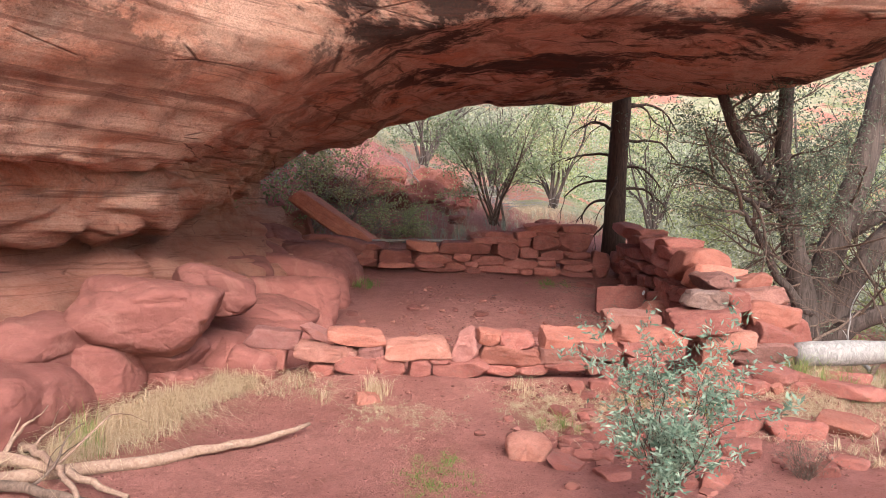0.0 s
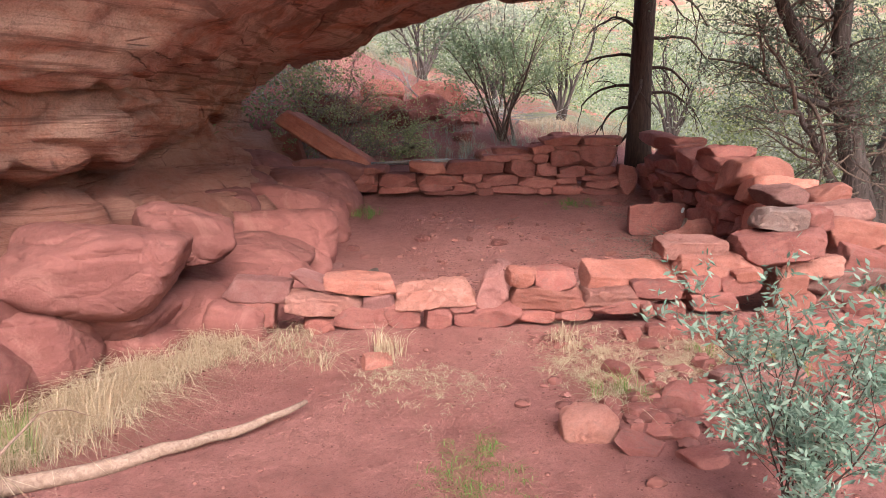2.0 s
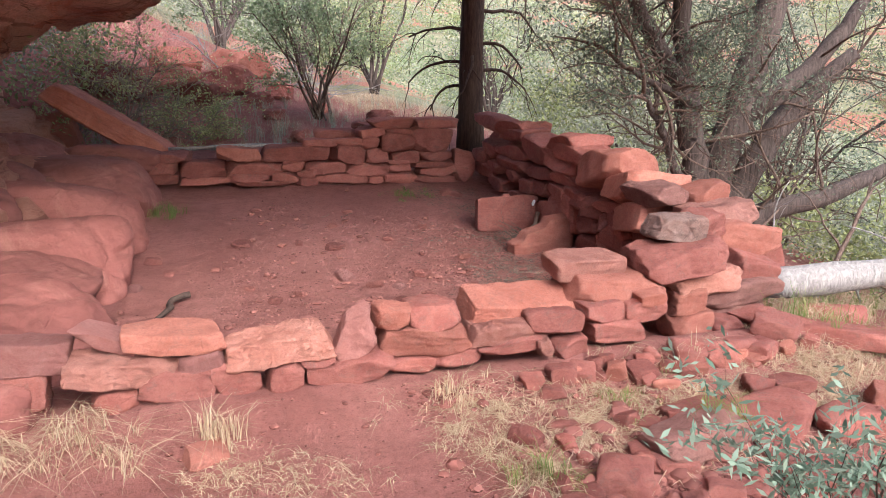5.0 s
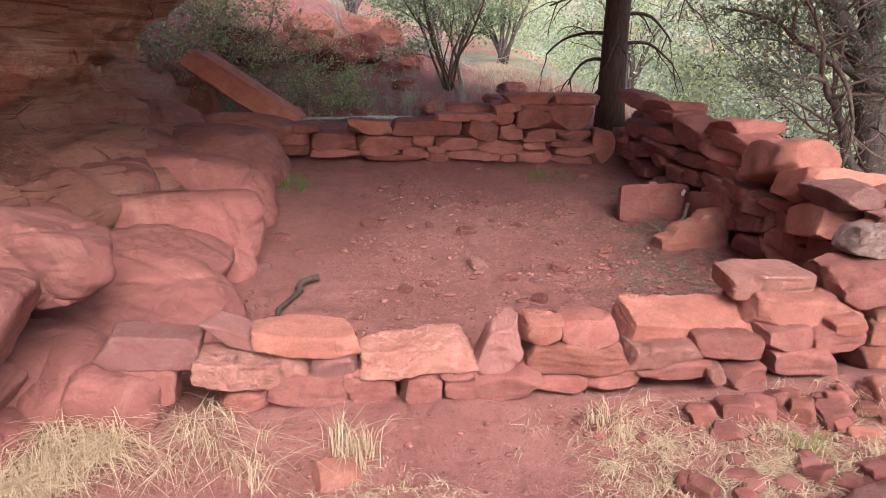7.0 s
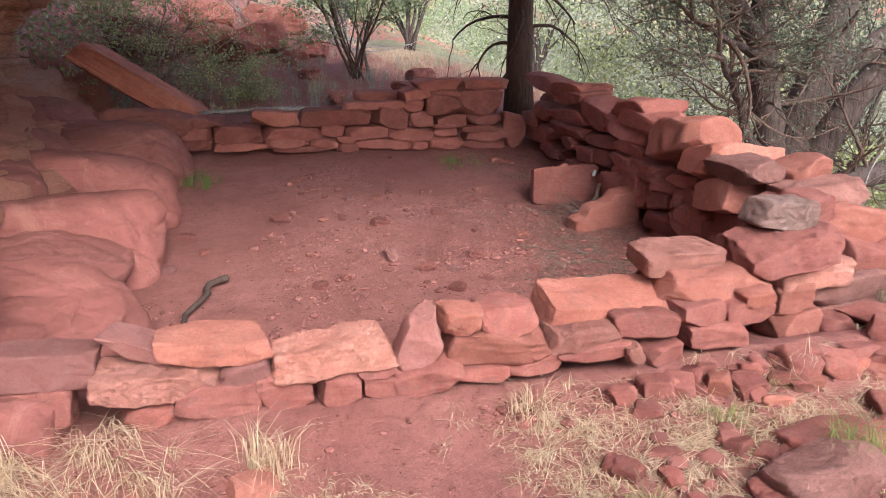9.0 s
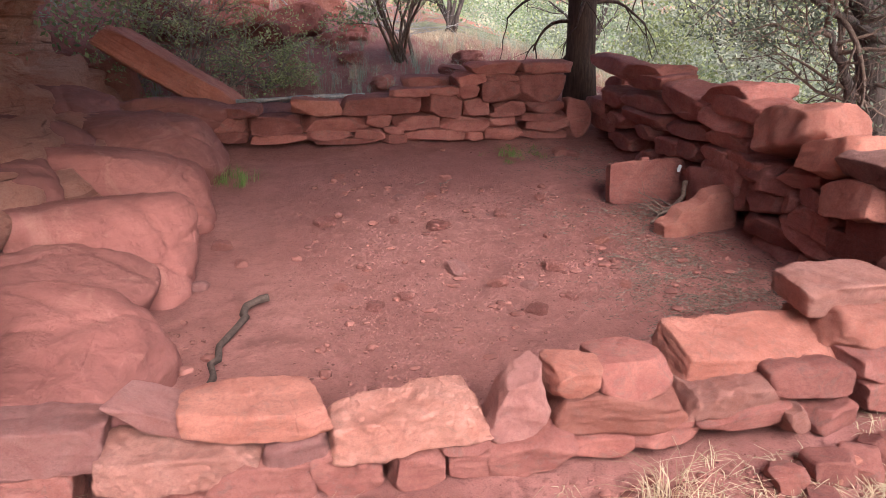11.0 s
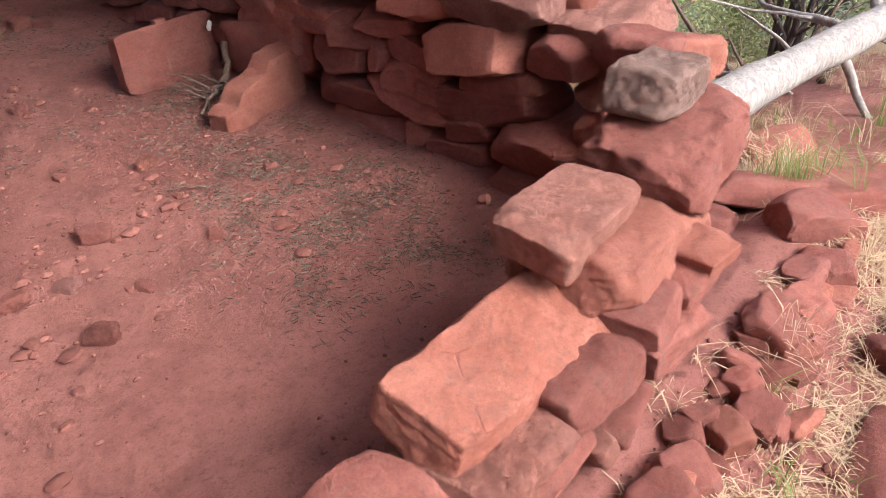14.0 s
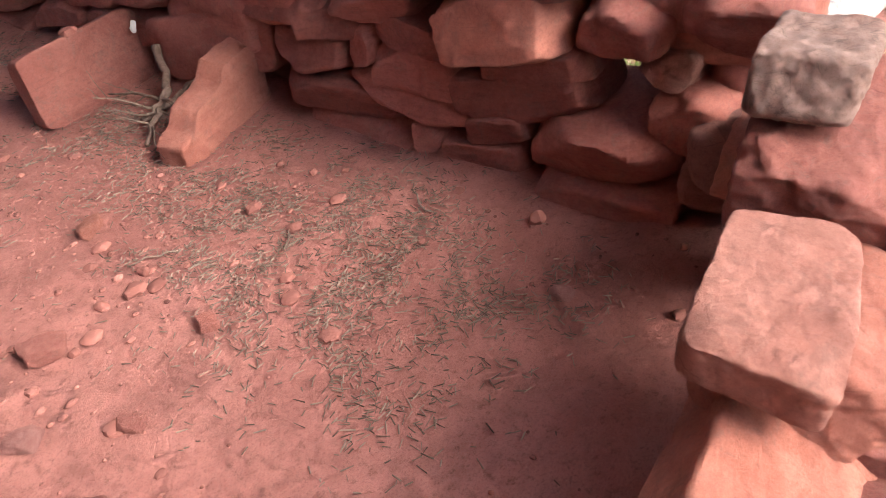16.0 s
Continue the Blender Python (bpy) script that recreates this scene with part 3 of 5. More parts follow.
def build_overhang():
    ys = stretch(3.2, 12.0, 0.065, -9, 13, 1.12)
    ys = [min(max(y, -9), 13) for y in ys]
    prof = np.array(PROFILE, float)
    cols = []
    for y in ys:
        sec = np.array([[np.interp(y, ALONG if k < 12 else ROOF, prof[k, :, 0]), np.interp(y, ALONG if k < 12 else ROOF, prof[k, :, 1])] for k in range(len(prof))])
        cols.append(smooth_line(sec, 235))
    g = np.array(cols)
    tx = np.gradient(g, axis=1)
    nrm = np.stack([tx[..., 1], -tx[..., 0]], -1)
    nrm /= np.linalg.norm(nrm, axis=-1, keepdims=True) + 1e-9
    verts = []
    for j, y in enumerate(ys):
        for i in range(g.shape[1]):
            x, z = g[j, i]
            p = Vector((x, y, z))
            s = noise.fractal(p * 0.7, 1.0, 2.0, 4) * 0.10
            flat = Vector((x * 0.5, y * 0.35, z * 7.0 + 0.4 * noise.noise(p * 0.8)))
            t = noise.noise(flat) * 0.5 + noise.noise(flat * 2.3) * 0.3
            low = knots(y, (3, 6, 8.5, 11), (1.68, 1.72, 2.05, 2.2))
            band = 1.0 if 1.0 < z < low else 0.4
            if z < 1.0:
                band = 0.2
            s += (round(t * 5) / 5 * 0.8 + t * 0.2) * 0.2 * band
            s += noise.fractal(p * 3.1, 1.0, 2.0, 3) * 0.035
            lump = noise.voronoi(Vector((x * 1.4, y * 1.2, z * 2.2)))[0]
            if z < low:
                s += (min(lump[1] - lump[0], 0.25) - 0.15) * 0.45
            if z > 6:
                s *= 3
            verts.append((x + nrm[j, i, 0] * s, y + 0.5 * s, z + nrm[j, i, 1] * s))
    w = g.shape[1]
    faces = [(j * w + i, j * w + i + 1, (j + 1) * w + i + 1, (j + 1) * w + i) for j in range(len(ys) - 1) for i in range(w - 1)]
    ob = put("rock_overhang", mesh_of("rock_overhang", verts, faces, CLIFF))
    tagged(ob, "red sandstone overhang streaked with black varnish above the shelter", "rock overhang", kind="structure")


build_overhang()


def boulder(x, y, z, w, d, h, rx=0, ry=0, rz=0, seed=1, power=3.2, mat=LEDGE, label="rounded red bedrock lump at the shelter's foot", rough=0.05):
    """Bedrock lump, creased where joints divide it."""
    me = block_mesh("bedrock_boulder", (w, d, h), mat, seed, 48, 3.4 * power, 0.011, 0.0, (0.58, 0.85), 0.16)
    m = pose(x, y, z, rx, ry, rz)
    turn = m.to_3x3()
    centre = Vector((0, 0, -0.2 * h))
    for vert in me.vertices:
        p = m @ vert.co
        q = Vector((p.x * 1.1 + 0.15 * p.z, p.y * 1.0, p.z * 2.0)) + noise.noise_vector(p * 1.3) * 0.15
        f = noise.voronoi(q)[0]
        joint = min((f[1] - f[0]) / 0.07, 1.0)
        fine = noise.noise(Vector((p.x * 2, p.y * 2, p.z * 13))) * 0.012 + noise.fractal(p * 6, 1.0, 2.0, 3) * 0.012
        vert.co += (vert.co - centre).normalized() * ((joint ** 0.6 - 0.75) * 0.022 + fine)
    me.set_sharp_from_angle(angle=radians(40))
    ob = put("bedrock_boulder", me, None, m)
    return tagged(ob, label, "boulder", "bedrock boulders along the shelter")


boulder(-1.85, 8.28, 0.20, 1.40, 1.1, 0.90, 0, 6, 12, 11, 4.2)
boulder(-1.76, 6.9, 0.12, 1.28, 1.1, 0.66, 0, 8, -10, 12, 3.0)
boulder(-1.86, 9.35, 0.40, 1.45, 1.0, 0.75, 0, 4, 8, 13)
boulder(-1.85, 10.35, 0.60, 1.35, 1.0, 0.65, 0, 4, -6, 14)
boulder(-2.55, 8.6, 0.62, 1.1, 1.2, 0.56, 0, 10, 10, 15)
boulder(-2.50, 7.1, 0.50, 1.1, 1.3, 0.60, 0, 12, 0, 16)
boulder(-2.10, 5.40, 0.66, 0.95, 0.85, 0.46, 0, 4, 14, 17, 4.5)
boulder(-2.75, 4.95, 0.50, 0.8, 0.7, 0.34, 0, 3, -8, 18, 4.5)
boulder(-1.86, 6.22, 0.72, 0.62, 0.62, 0.36, 0, 12, 20, 19, 4.5)
boulder(-2.12, 5.55, 0.33, 0.65, 0.55, 0.26, 0, 2, 5, 20, 4.0)
boulder(-1.95, 5.95, 0.18, 0.75, 0.6, 0.5, 0, 0, 30, 21)
boulder(-2.75, 4.55, 0.12, 1.1, 1.5, 0.75, 0, 14, -12, 22, 3.6)
boulder(-2.45, 5.15, 0.28, 0.8, 0.6, 0.5, 0, 0, 12, 23)
boulder(-2.60, 9.7, 0.72, 1.1, 1.2, 0.55, 0, 10, 0, 24)
boulder(-2.65, 10.9, 0.85, 1.2, 1.2, 0.6, 0, 10, 0, 25)
boulder(-1.52, 5.86, 0.15, 0.62, 0.46, 0.46, 0, 4, 8, 28, 3.4)
boulder(-2.05, 5.62, 0.08, 0.75, 0.5, 0.42, 0, 6, -10, 29, 3.4)
boulder(-1.75, 7.62, 0.22, 0.8, 0.7, 0.5, 0, 14, 0, 26)
boulder(-1.75, 11.2, 0.75, 1.2, 0.8, 0.4, 0, 2, 0, 27)

# ---- dry-laid walls ----
front_wall = thing("front_wall", "low dry-laid wall of orange and red sandstone blocks", "stone wall", kind="structure")
stone(front_wall, -1.280, 5.885, 0.410, 0.42, 0.23, 0.15, PURPLE, -4, 0)
stone(front_wall, -0.930, 5.930, 0.435, 0.31, 0.20, 0.08, PURPLE, -26, 0, 32)
stone(front_wall, -0.650, 5.905, 0.425, 0.46, 0.27, 0.12, ORANGE, -3, 0, 32)
stone(front_wall, -0.880, 5.855, 0.310, 0.52, 0.23, 0.13, PALE, -5, 0, 32)
stone(front_wall, -1.365, 5.890, 0.245, 0.38, 0.24, 0.23, RED, 0, 0)
stone(front_wall, -0.910, 5.870, 0.175, 0.21, 0.20, 0.14, RED, 0, 0)
stone(front_wall, -0.525, 5.870, 0.315, 0.20, 0.20, 0.12, PURPLE, 8, 0, 32)
stone(front_wall, -0.625, 5.860, 0.225, 0.34, 0.22, 0.16, RED, -4, 0)
stone(front_wall, -0.370, 5.870, 0.220, 0.21, 0.20, 0.17, RED, 0, 0)
stone(front_wall, -0.170, 5.885, 0.345, 0.54, 0.23, 0.16, PALE, 3, 0, 32)
stone(front_wall, -0.145, 5.835, 0.210, 0.18, 0.17, 0.15, RED, 0, 0)
stone(front_wall, 0.010, 5.870, 0.275, 0.17, 0.20, 0.05, RED, 0, 0)
stone(front_wall, 0.095, 5.870, 0.195, 0.30, 0.20, 0.10, RED, 0, 0)
stone(front_wall, 0.200, 5.850, 0.385, 0.23, 0.16, 0.28, PURPLE, -12, 6, 32, 10, 0.012, (0.66, 0.85), 0.45)
stone(front_wall, 0.225, 5.840, 0.225, 0.30, 0.20, 0.14, RED, 5, 0)
stone(front_wall, 0.380, 5.860, 0.455, 0.17, 0.18, 0.12, ORANGE, -6, 0, 32)
stone(front_wall, 0.590, 5.900, 0.445, 0.27, 0.24, 0.13, RED, -6, 8, 32, 6, 0.010, (0.62, 0.85))
stone(front_wall, 0.550, 5.880, 0.325, 0.48, 0.22, 0.16, ORANGE, -4, 0, 32)
stone(front_wall, 1.165, 6.010, 0.410, 0.74, 0.30, 0.15, ORANGE, -2, 6, 32, 20, 0.012, (0.8, 0.95))
stone(front_wall, 0.935, 5.920, 0.320, 0.34, 0.30, 0.11, PALE, 0, 0, 32)
stone(front_wall, 1.015, 5.900, 0.260, 0.38, 0.30, 0.09, RED, 6, 0)
stone(front_wall, 1.235, 5.930, 0.365, 0.32, 0.32, 0.12, RED, -4, 0)
stone(front_wall, 1.525, 6.090, 0.590, 0.46, 0.25, 0.12, PALE, -3, 9, 32, 8, 0.006, (0.78, 0.95))
stone(front_wall, 1.655, 6.020, 0.475, 0.60, 0.34, 0.16, ORANGE, -3, 0, 32, 4)
stone(front_wall, 1.510, 5.920, 0.395, 0.27, 0.30, 0.12, RED, 0, 0)
stone(front_wall, 1.765, 5.920, 0.375, 0.28, 0.30, 0.14, RED, 4, 0)
stone(front_wall, 1.790, 5.865, 0.445, 0.17, 0.25, 0.08, ORANGE, 10, 0, 32)
stone(front_wall, 1.575, 5.880, 0.290, 0.30, 0.28, 0.13, RED, 0, 0)
stone(front_wall, 1.160, 5.795, 0.250, 0.08, 0.15, 0.11, PALE, 20, 0, 32)
stone(front_wall, 1.315, 5.830, 0.230, 0.18, 0.20, 0.11, RED, 10, 0)
stone(front_wall, 0.485, 5.870, 0.210, 0.22, 0.20, 0.09, RED, 0, 0)
stone(front_wall, 0.705, 5.870, 0.215, 0.24, 0.20, 0.10, RED, 0, 0)
stone(front_wall, 2.095, 6.090, 0.590, 0.60, 0.38, 0.19, RED, 4, 0, 32, 3, 0.016, (0.66, 0.9))
stone(front_wall, 2.140, 6.170, 0.750, 0.33, 0.23, 0.16, LICHEN, -4, 2, 32, 0, 0.010, (0.8, 0.96))
stone(front_wall, 2.470, 6.390, 0.720, 0.21, 0.28, 0.17, RED, 6, 0)
stone(front_wall, 2.515, 7.025, 0.825, 0.32, 0.45, 0.16, GREY, 5, 0)
stone(front_wall, 2.790, 6.925, 0.815, 0.31, 0.35, 0.16, ORANGE, 8, 0)
stone(front_wall, 2.750, 6.690, 0.710, 0.48, 0.38, 0.19, GREY, 6, 0)
stone(front_wall, 2.800, 6.510, 0.585, 0.44, 0.42, 0.23, ORANGE, -8, 0)
stone(front_wall, 2.745, 6.320, 0.425, 0.30, 0.34, 0.23, RED, -14, 0)
stone(front_wall, 3.070, 6.675, 0.440, 0.25, 0.45, 0.28, RED, -10, 0)
stone(front_wall, 2.305, 6.210, 0.435, 0.49, 0.34, 0.14, PALE, 2, 0)
stone(front_wall, 2.200, 6.170, 0.325, 0.23, 0.30, 0.18, ORANGE, 4, 0)
stone(front_wall, 2.595, 6.310, 0.325, 0.55, 0.42, 0.18, GREY, 5, 0)
stone(front_wall, 2.600, 6.330, 0.190, 0.48, 0.42, 0.13, GREY, 0, 0)
stone(front_wall, 2.205, 6.130, 0.180, 0.26, 0.30, 0.17, ORANGE, 4, 0)
stone(front_wall, 2.415, 6.075, 0.135, 0.20, 0.25, 0.16, RED, 0, 0)
stone(front_wall, 2.680, 6.250, 0.095, 0.31, 0.30, 0.12, RED, 0, 0)

back_wall = thing("back_wall", "dry-laid red sandstone wall in the shade at the back", "stone wall", kind="structure")
stone(back_wall, -1.160, 11.160, 0.730, 0.35, 0.42, 0.17, RED, 0, 0)
stone(back_wall, -0.740, 11.160, 0.695, 0.54, 0.42, 0.21, RED, 0, 0)
stone(back_wall, -0.180, 11.160, 0.695, 0.62, 0.42, 0.16, RED, 0, 0)
stone(back_wall, 0.260, 11.160, 0.710, 0.27, 0.42, 0.15, RED, 0, 0)
stone(back_wall, 0.635, 11.160, 0.685, 0.51, 0.42, 0.16, RED, 0, 0)
stone(back_wall, 1.110, 11.160, 0.635, 0.48, 0.42, 0.18, RED, 0, 0)
stone(back_wall, 1.480, 11.160, 0.660, 0.29, 0.42, 0.11, RED, 0, 0)
stone(back_wall, -0.340, 11.160, 0.855, 0.50, 0.42, 0.16, ORANGE, -4, 0)
stone(back_wall, 0.290, 11.160, 0.850, 0.83, 0.42, 0.19, RED, 0, 0)
stone(back_wall, 0.890, 11.160, 0.830, 0.40, 0.42, 0.24, RED, -5, 0)
stone(back_wall, 0.560, 11.160, 0.960, 0.37, 0.42, 0.09, RED, 0, 0)
stone(back_wall, 0.900, 11.160, 0.955, 0.35, 0.42, 0.10, RED, -3, 0)
stone(back_wall, 1.235, 11.160, 0.785, 0.30, 0.42, 0.18, RED, 0, 0)
stone(back_wall, 1.155, 11.160, 0.940, 0.22, 0.42, 0.15, RED, 0, 0)
stone(back_wall, 1.175, 11.160, 1.065, 0.32, 0.42, 0.14, RED, 6, 0)
stone(back_wall, 1.550, 11.160, 0.765, 0.35, 0.42, 0.16, RED, 0, 0)
stone(back_wall, 1.460, 11.160, 0.945, 0.40, 0.42, 0.25, RED, 0, 0)
stone(back_wall, 1.885, 11.160, 0.960, 0.51, 0.42, 0.32, RED, 0, 0)
stone(back_wall, 1.430, 11.160, 1.160, 0.50, 0.42, 0.15, RED, 0, 0)
stone(back_wall, 1.925, 11.160, 1.160, 0.53, 0.42, 0.13, RED, 0, 0)
stone(back_wall, 1.505, 11.160, 1.075, 0.32, 0.42, 0.08, RED, 0, 0)
stone(back_wall, 1.915, 11.160, 0.775, 0.45, 0.42, 0.12, RED, 0, 0)
stone(back_wall, 1.870, 11.160, 0.685, 0.54, 0.42, 0.10, RED, 0, 0)
stone(back_wall, 1.965, 11.160, 0.595, 0.49, 0.42, 0.14, RED, 0, 0)
stone(back_wall, -0.210, 11.160, 0.590, 0.46, 0.42, 0.11, RED, 0, 0)
stone(back_wall, 0.155, 11.160, 0.585, 0.32, 0.42, 0.14, RED, 0, 0)
stone(back_wall, 0.400, 11.160, 0.610, 0.21, 0.42, 0.09, RED, 0, 0)
stone(back_wall, 0.420, 11.160, 0.525, 0.27, 0.42, 0.12, RED, 0, 0)
stone(back_wall, 0.790, 11.160, 0.560, 0.62, 0.42, 0.13, RED, 0, 0)
stone(back_wall, 1.185, 11.160, 0.525, 0.22, 0.42, 0.10, RED, 0, 0)
stone(back_wall, 1.490, 11.160, 0.525, 0.44, 0.42, 0.16, RED, 0, 0)
stone(back_wall, 1.930, 11.160, 0.490, 0.52, 0.42, 0.13, RED, 0, 0)
stone(back_wall, 1.480, 11.160, 0.720, 0.29, 0.42, 0.06, RED, 0, 0)
stone(back_wall, -0.710, 11.160, 0.575, 0.56, 0.42, 0.10, RED, 0, 0)
stone(back_wall, -1.160, 11.160, 0.615, 0.37, 0.42, 0.14, RED, 0, 0)
stone(back_wall, 2.270, 11.160, 0.620, 0.25, 0.42, 0.43, RED, 0, 0)
stone(back_wall, -1.060, 11.160, 0.840, 0.42, 0.42, 0.11, RED, 0, 0)
stone(back_wall, -0.035, 11.160, 0.520, 0.68, 0.42, 0.06, RED, 0, 0)
stone(back_wall, 0.790, 11.450, 1.010, 0.52, 0.40, 0.19, RED, 0, 0)

right_wall = thing("side_wall", "chest-high dry-laid wall of dark red slabs leaning on earth", "stone wall", kind="structure")


def rear_courses():
    """Irregular courses of the outer half of the wall, behind the inner face."""
    rng = random.Random(5)
    base = 0.0
    while base < 1.0:
        h = rng.uniform(0.10, 0.17)
        y = 7.02 + rng.uniform(-0.05, 0.15)
        while y < 11.2:
            ln = rng.uniform(0.3, 0.6)
            c = y + ln / 2
            zc = floor_height(2.4, c) - 0.03 + base + h / 2
            top = knots(c, (6.6, 7.2, 7.5, 8.36, 9.9, 11.3), (0.60, 0.66, 0.74, 0.90, 1.0, 1.08))
            if zc + h / 2 < top:
                stone(right_wall, 2.90 + rng.uniform(-0.03, 0.03), c, zc, 0.34, ln * 1.04, h * 1.04, RED, rng.uniform(-3, 3), rng.uniform(-4, 4), 8, rng.gauss(0, 3))
            y += ln
        base += h * 0.98


def laid(y, z, ln, h, lean, mat=RED, deep=0.36, proud=0.0):
    """One stone of the inner face, by its middle, length, height and slope along the wall."""
    x = 2.44 + deep / 2 - proud
    stone(right_wall, x, y, z, deep, ln * 1.02, h * 1.06, mat, random.Random(SEED[0]).uniform(-4, 4), 0, 20, lean, 0.012, (0.66, 0.9))


rear_courses()
laid(7.94, 0.56, 0.31, 0.13, -8)
laid(8.04, 0.45, 0.37, 0.17, 4)
laid(7.92, 0.25, 0.62, 0.17, 2)
laid(7.78, 0.49, 0.14, 0.16, -8)
laid(7.52, 0.54, 0.32, 0.12, 7)
laid(7.55, 0.4, 0.41, 0.18, 4)
laid(7.6, 0.3, 0.53, 0.14, 13)
laid(7.13, 0.37, 0.56, 0.17, -8)
laid(7.06, 0.49, 0.39, 0.12, -7)
laid(7.16, 0.62, 0.45, 0.23, -8, ORANGE, 0.5, 0.10)
laid(7.72, 0.64, 0.37, 0.11, -2)
laid(8.16, 0.62, 0.44, 0.12, -2)
laid(7.21, 0.22, 0.24, 0.13, -6)
laid(7.31, 0.1, 0.37, 0.15, -0)
laid(6.83, 0.23, 0.52, 0.23, -3, RED, 0.5, 0.04)
laid(6.81, 0.03, 0.33, 0.12, -5)
laid(7.88, 0.12, 0.55, 0.14, 2)
laid(7.53, 0.13, 0.14, 0.14, 3)
laid(6.76, 0.64, 0.28, 0.15, -3)
laid(8.58, 0.49, 0.57, 0.3, -2)
laid(8.27, 0.61, 0.49, 0.16, 5)
laid(8.67, 0.63, 0.42, 0.13, 7)
laid(9.08, 0.61, 0.33, 0.16, 4)
laid(9.44, 0.58, 0.46, 0.14, -3)
laid(9.22, 0.42, 0.56, 0.15, 4)
laid(9.78, 0.42, 0.48, 0.14, -6)
laid(10.29, 0.33, 0.53, 0.14, -1)
laid(9.13, 0.75, 0.67, 0.12, -1)
laid(9.9, 0.76, 0.93, 0.13, 2)
laid(9.86, 0.64, 0.39, 0.13, -0)
laid(10.38, 0.5, 0.54, 0.15, 2)
laid(10.92, 0.38, 0.59, 0.14, 8)
laid(8.63, 0.88, 0.54, 0.16, 3)
laid(8.57, 0.76, 0.42, 0.14, 2)
laid(9.94, 0.9, 0.82, 0.15, 1)
laid(10.61, 0.88, 0.52, 0.15, 4)
laid(9.18, 0.97, 0.79, 0.21, 5)
laid(9.08, 0.86, 0.43, 0.07, -2)
laid(8.48, 1, 0.62, 0.15, 3)
laid(10.69, 1.16, 1.03, 0.16, 7)
laid(9.89, 1.08, 0.68, 0.14, -1)
laid(10.95, 0.62, 0.67, 0.16, 2)
laid(10.49, 0.69, 0.41, 0.13, 1)
laid(11.08, 0.77, 0.51, 0.16, 1)
laid(8.66, 0.39, 0.68, 0.31, -12)
stone(right_wall, 2.64, 6.78, 0.08, 0.60, 0.55, 0.12, RED, 2, 0)
stone(right_wall, 2.70, 6.52, 0.36, 0.50, 0.28, 0.18, RED, 4, 0)
stone(right_wall, 2.74, 6.62, 0.50, 0.42, 0.18, 0.14, GREY, 4, 0)
stone(right_wall, 2.66, 7.90, 0.90, 0.50, 0.62, 0.30, ORANGE, -12, 0, 20, -14)
stone(right_wall, 2.64, 7.42, 0.80, 0.52, 0.58, 0.24, ORANGE, -8, 0, 20, -12)
stone(right_wall, 2.66, 8.62, 1.06, 0.45, 0.62, 0.15, RED, -6, 0, 20, -8)
stone(right_wall, 2.64, 10.0, 1.14, 0.45, 0.60, 0.14, RED, -6, 0, 20, -4)

# ---- loose slabs standing against the side wall ----
slab = tagged(put("standing_slab", block_mesh("standing_slab", (0.66, 0.10, 0.34), RED, 61, 20, 40.0, 0.008, 0.002, (0.74, 0.95), 0.05), None, pose(2.16, 9.14, 0.36, -6, 0, 2)),
              "flat red sandstone slab standing on edge", "stone slab")
def notched_slab():
    """A slab whose raised edge steps down towards its foot."""
    me = block_mesh("standing_slab", (0.62, 0.14, 0.34), ORANGE, 62, 32, 40.0, 0.010, 0.004, (0.8, 0.95), 0.05)
    for vert in me.vertices:
        x = vert.co.x
        top = knots(x, (-0.31, -0.21, -0.16, 0.02, 0.08, 0.31), (-0.02, 0.0, 0.07, 0.10, 0.17, 0.19)) + 0.012 * noise.noise(Vector((x * 14, vert.co.y * 14, 3)))
        if vert.co.z > top:
            vert.co.z = top + 0.12 * (vert.co.z - top)
    me.set_sharp_from_angle(angle=radians(28))
    return tagged(put("standing_slab", me, None, pose(2.22, 8.42, 0.26, 4, -6, 8)), "notched orange sandstone slab propped on the side wall", "stone slab")


notched_slab()

# ---- leaning slab at the back of the recess ----
lean_slab = tagged(put("leaning_slab", block_mesh("leaning_slab", (1.55, 0.8, 0.27), ORANGE, 63, 32, 46.0, 0.014, 0.010, (0.75, 0.95), 0.05), None, pose(-1.74, 12.0, 1.16, -3, 33, -6)),
                   "long tilted red sandstone slab leaning at the back", "stone slab")

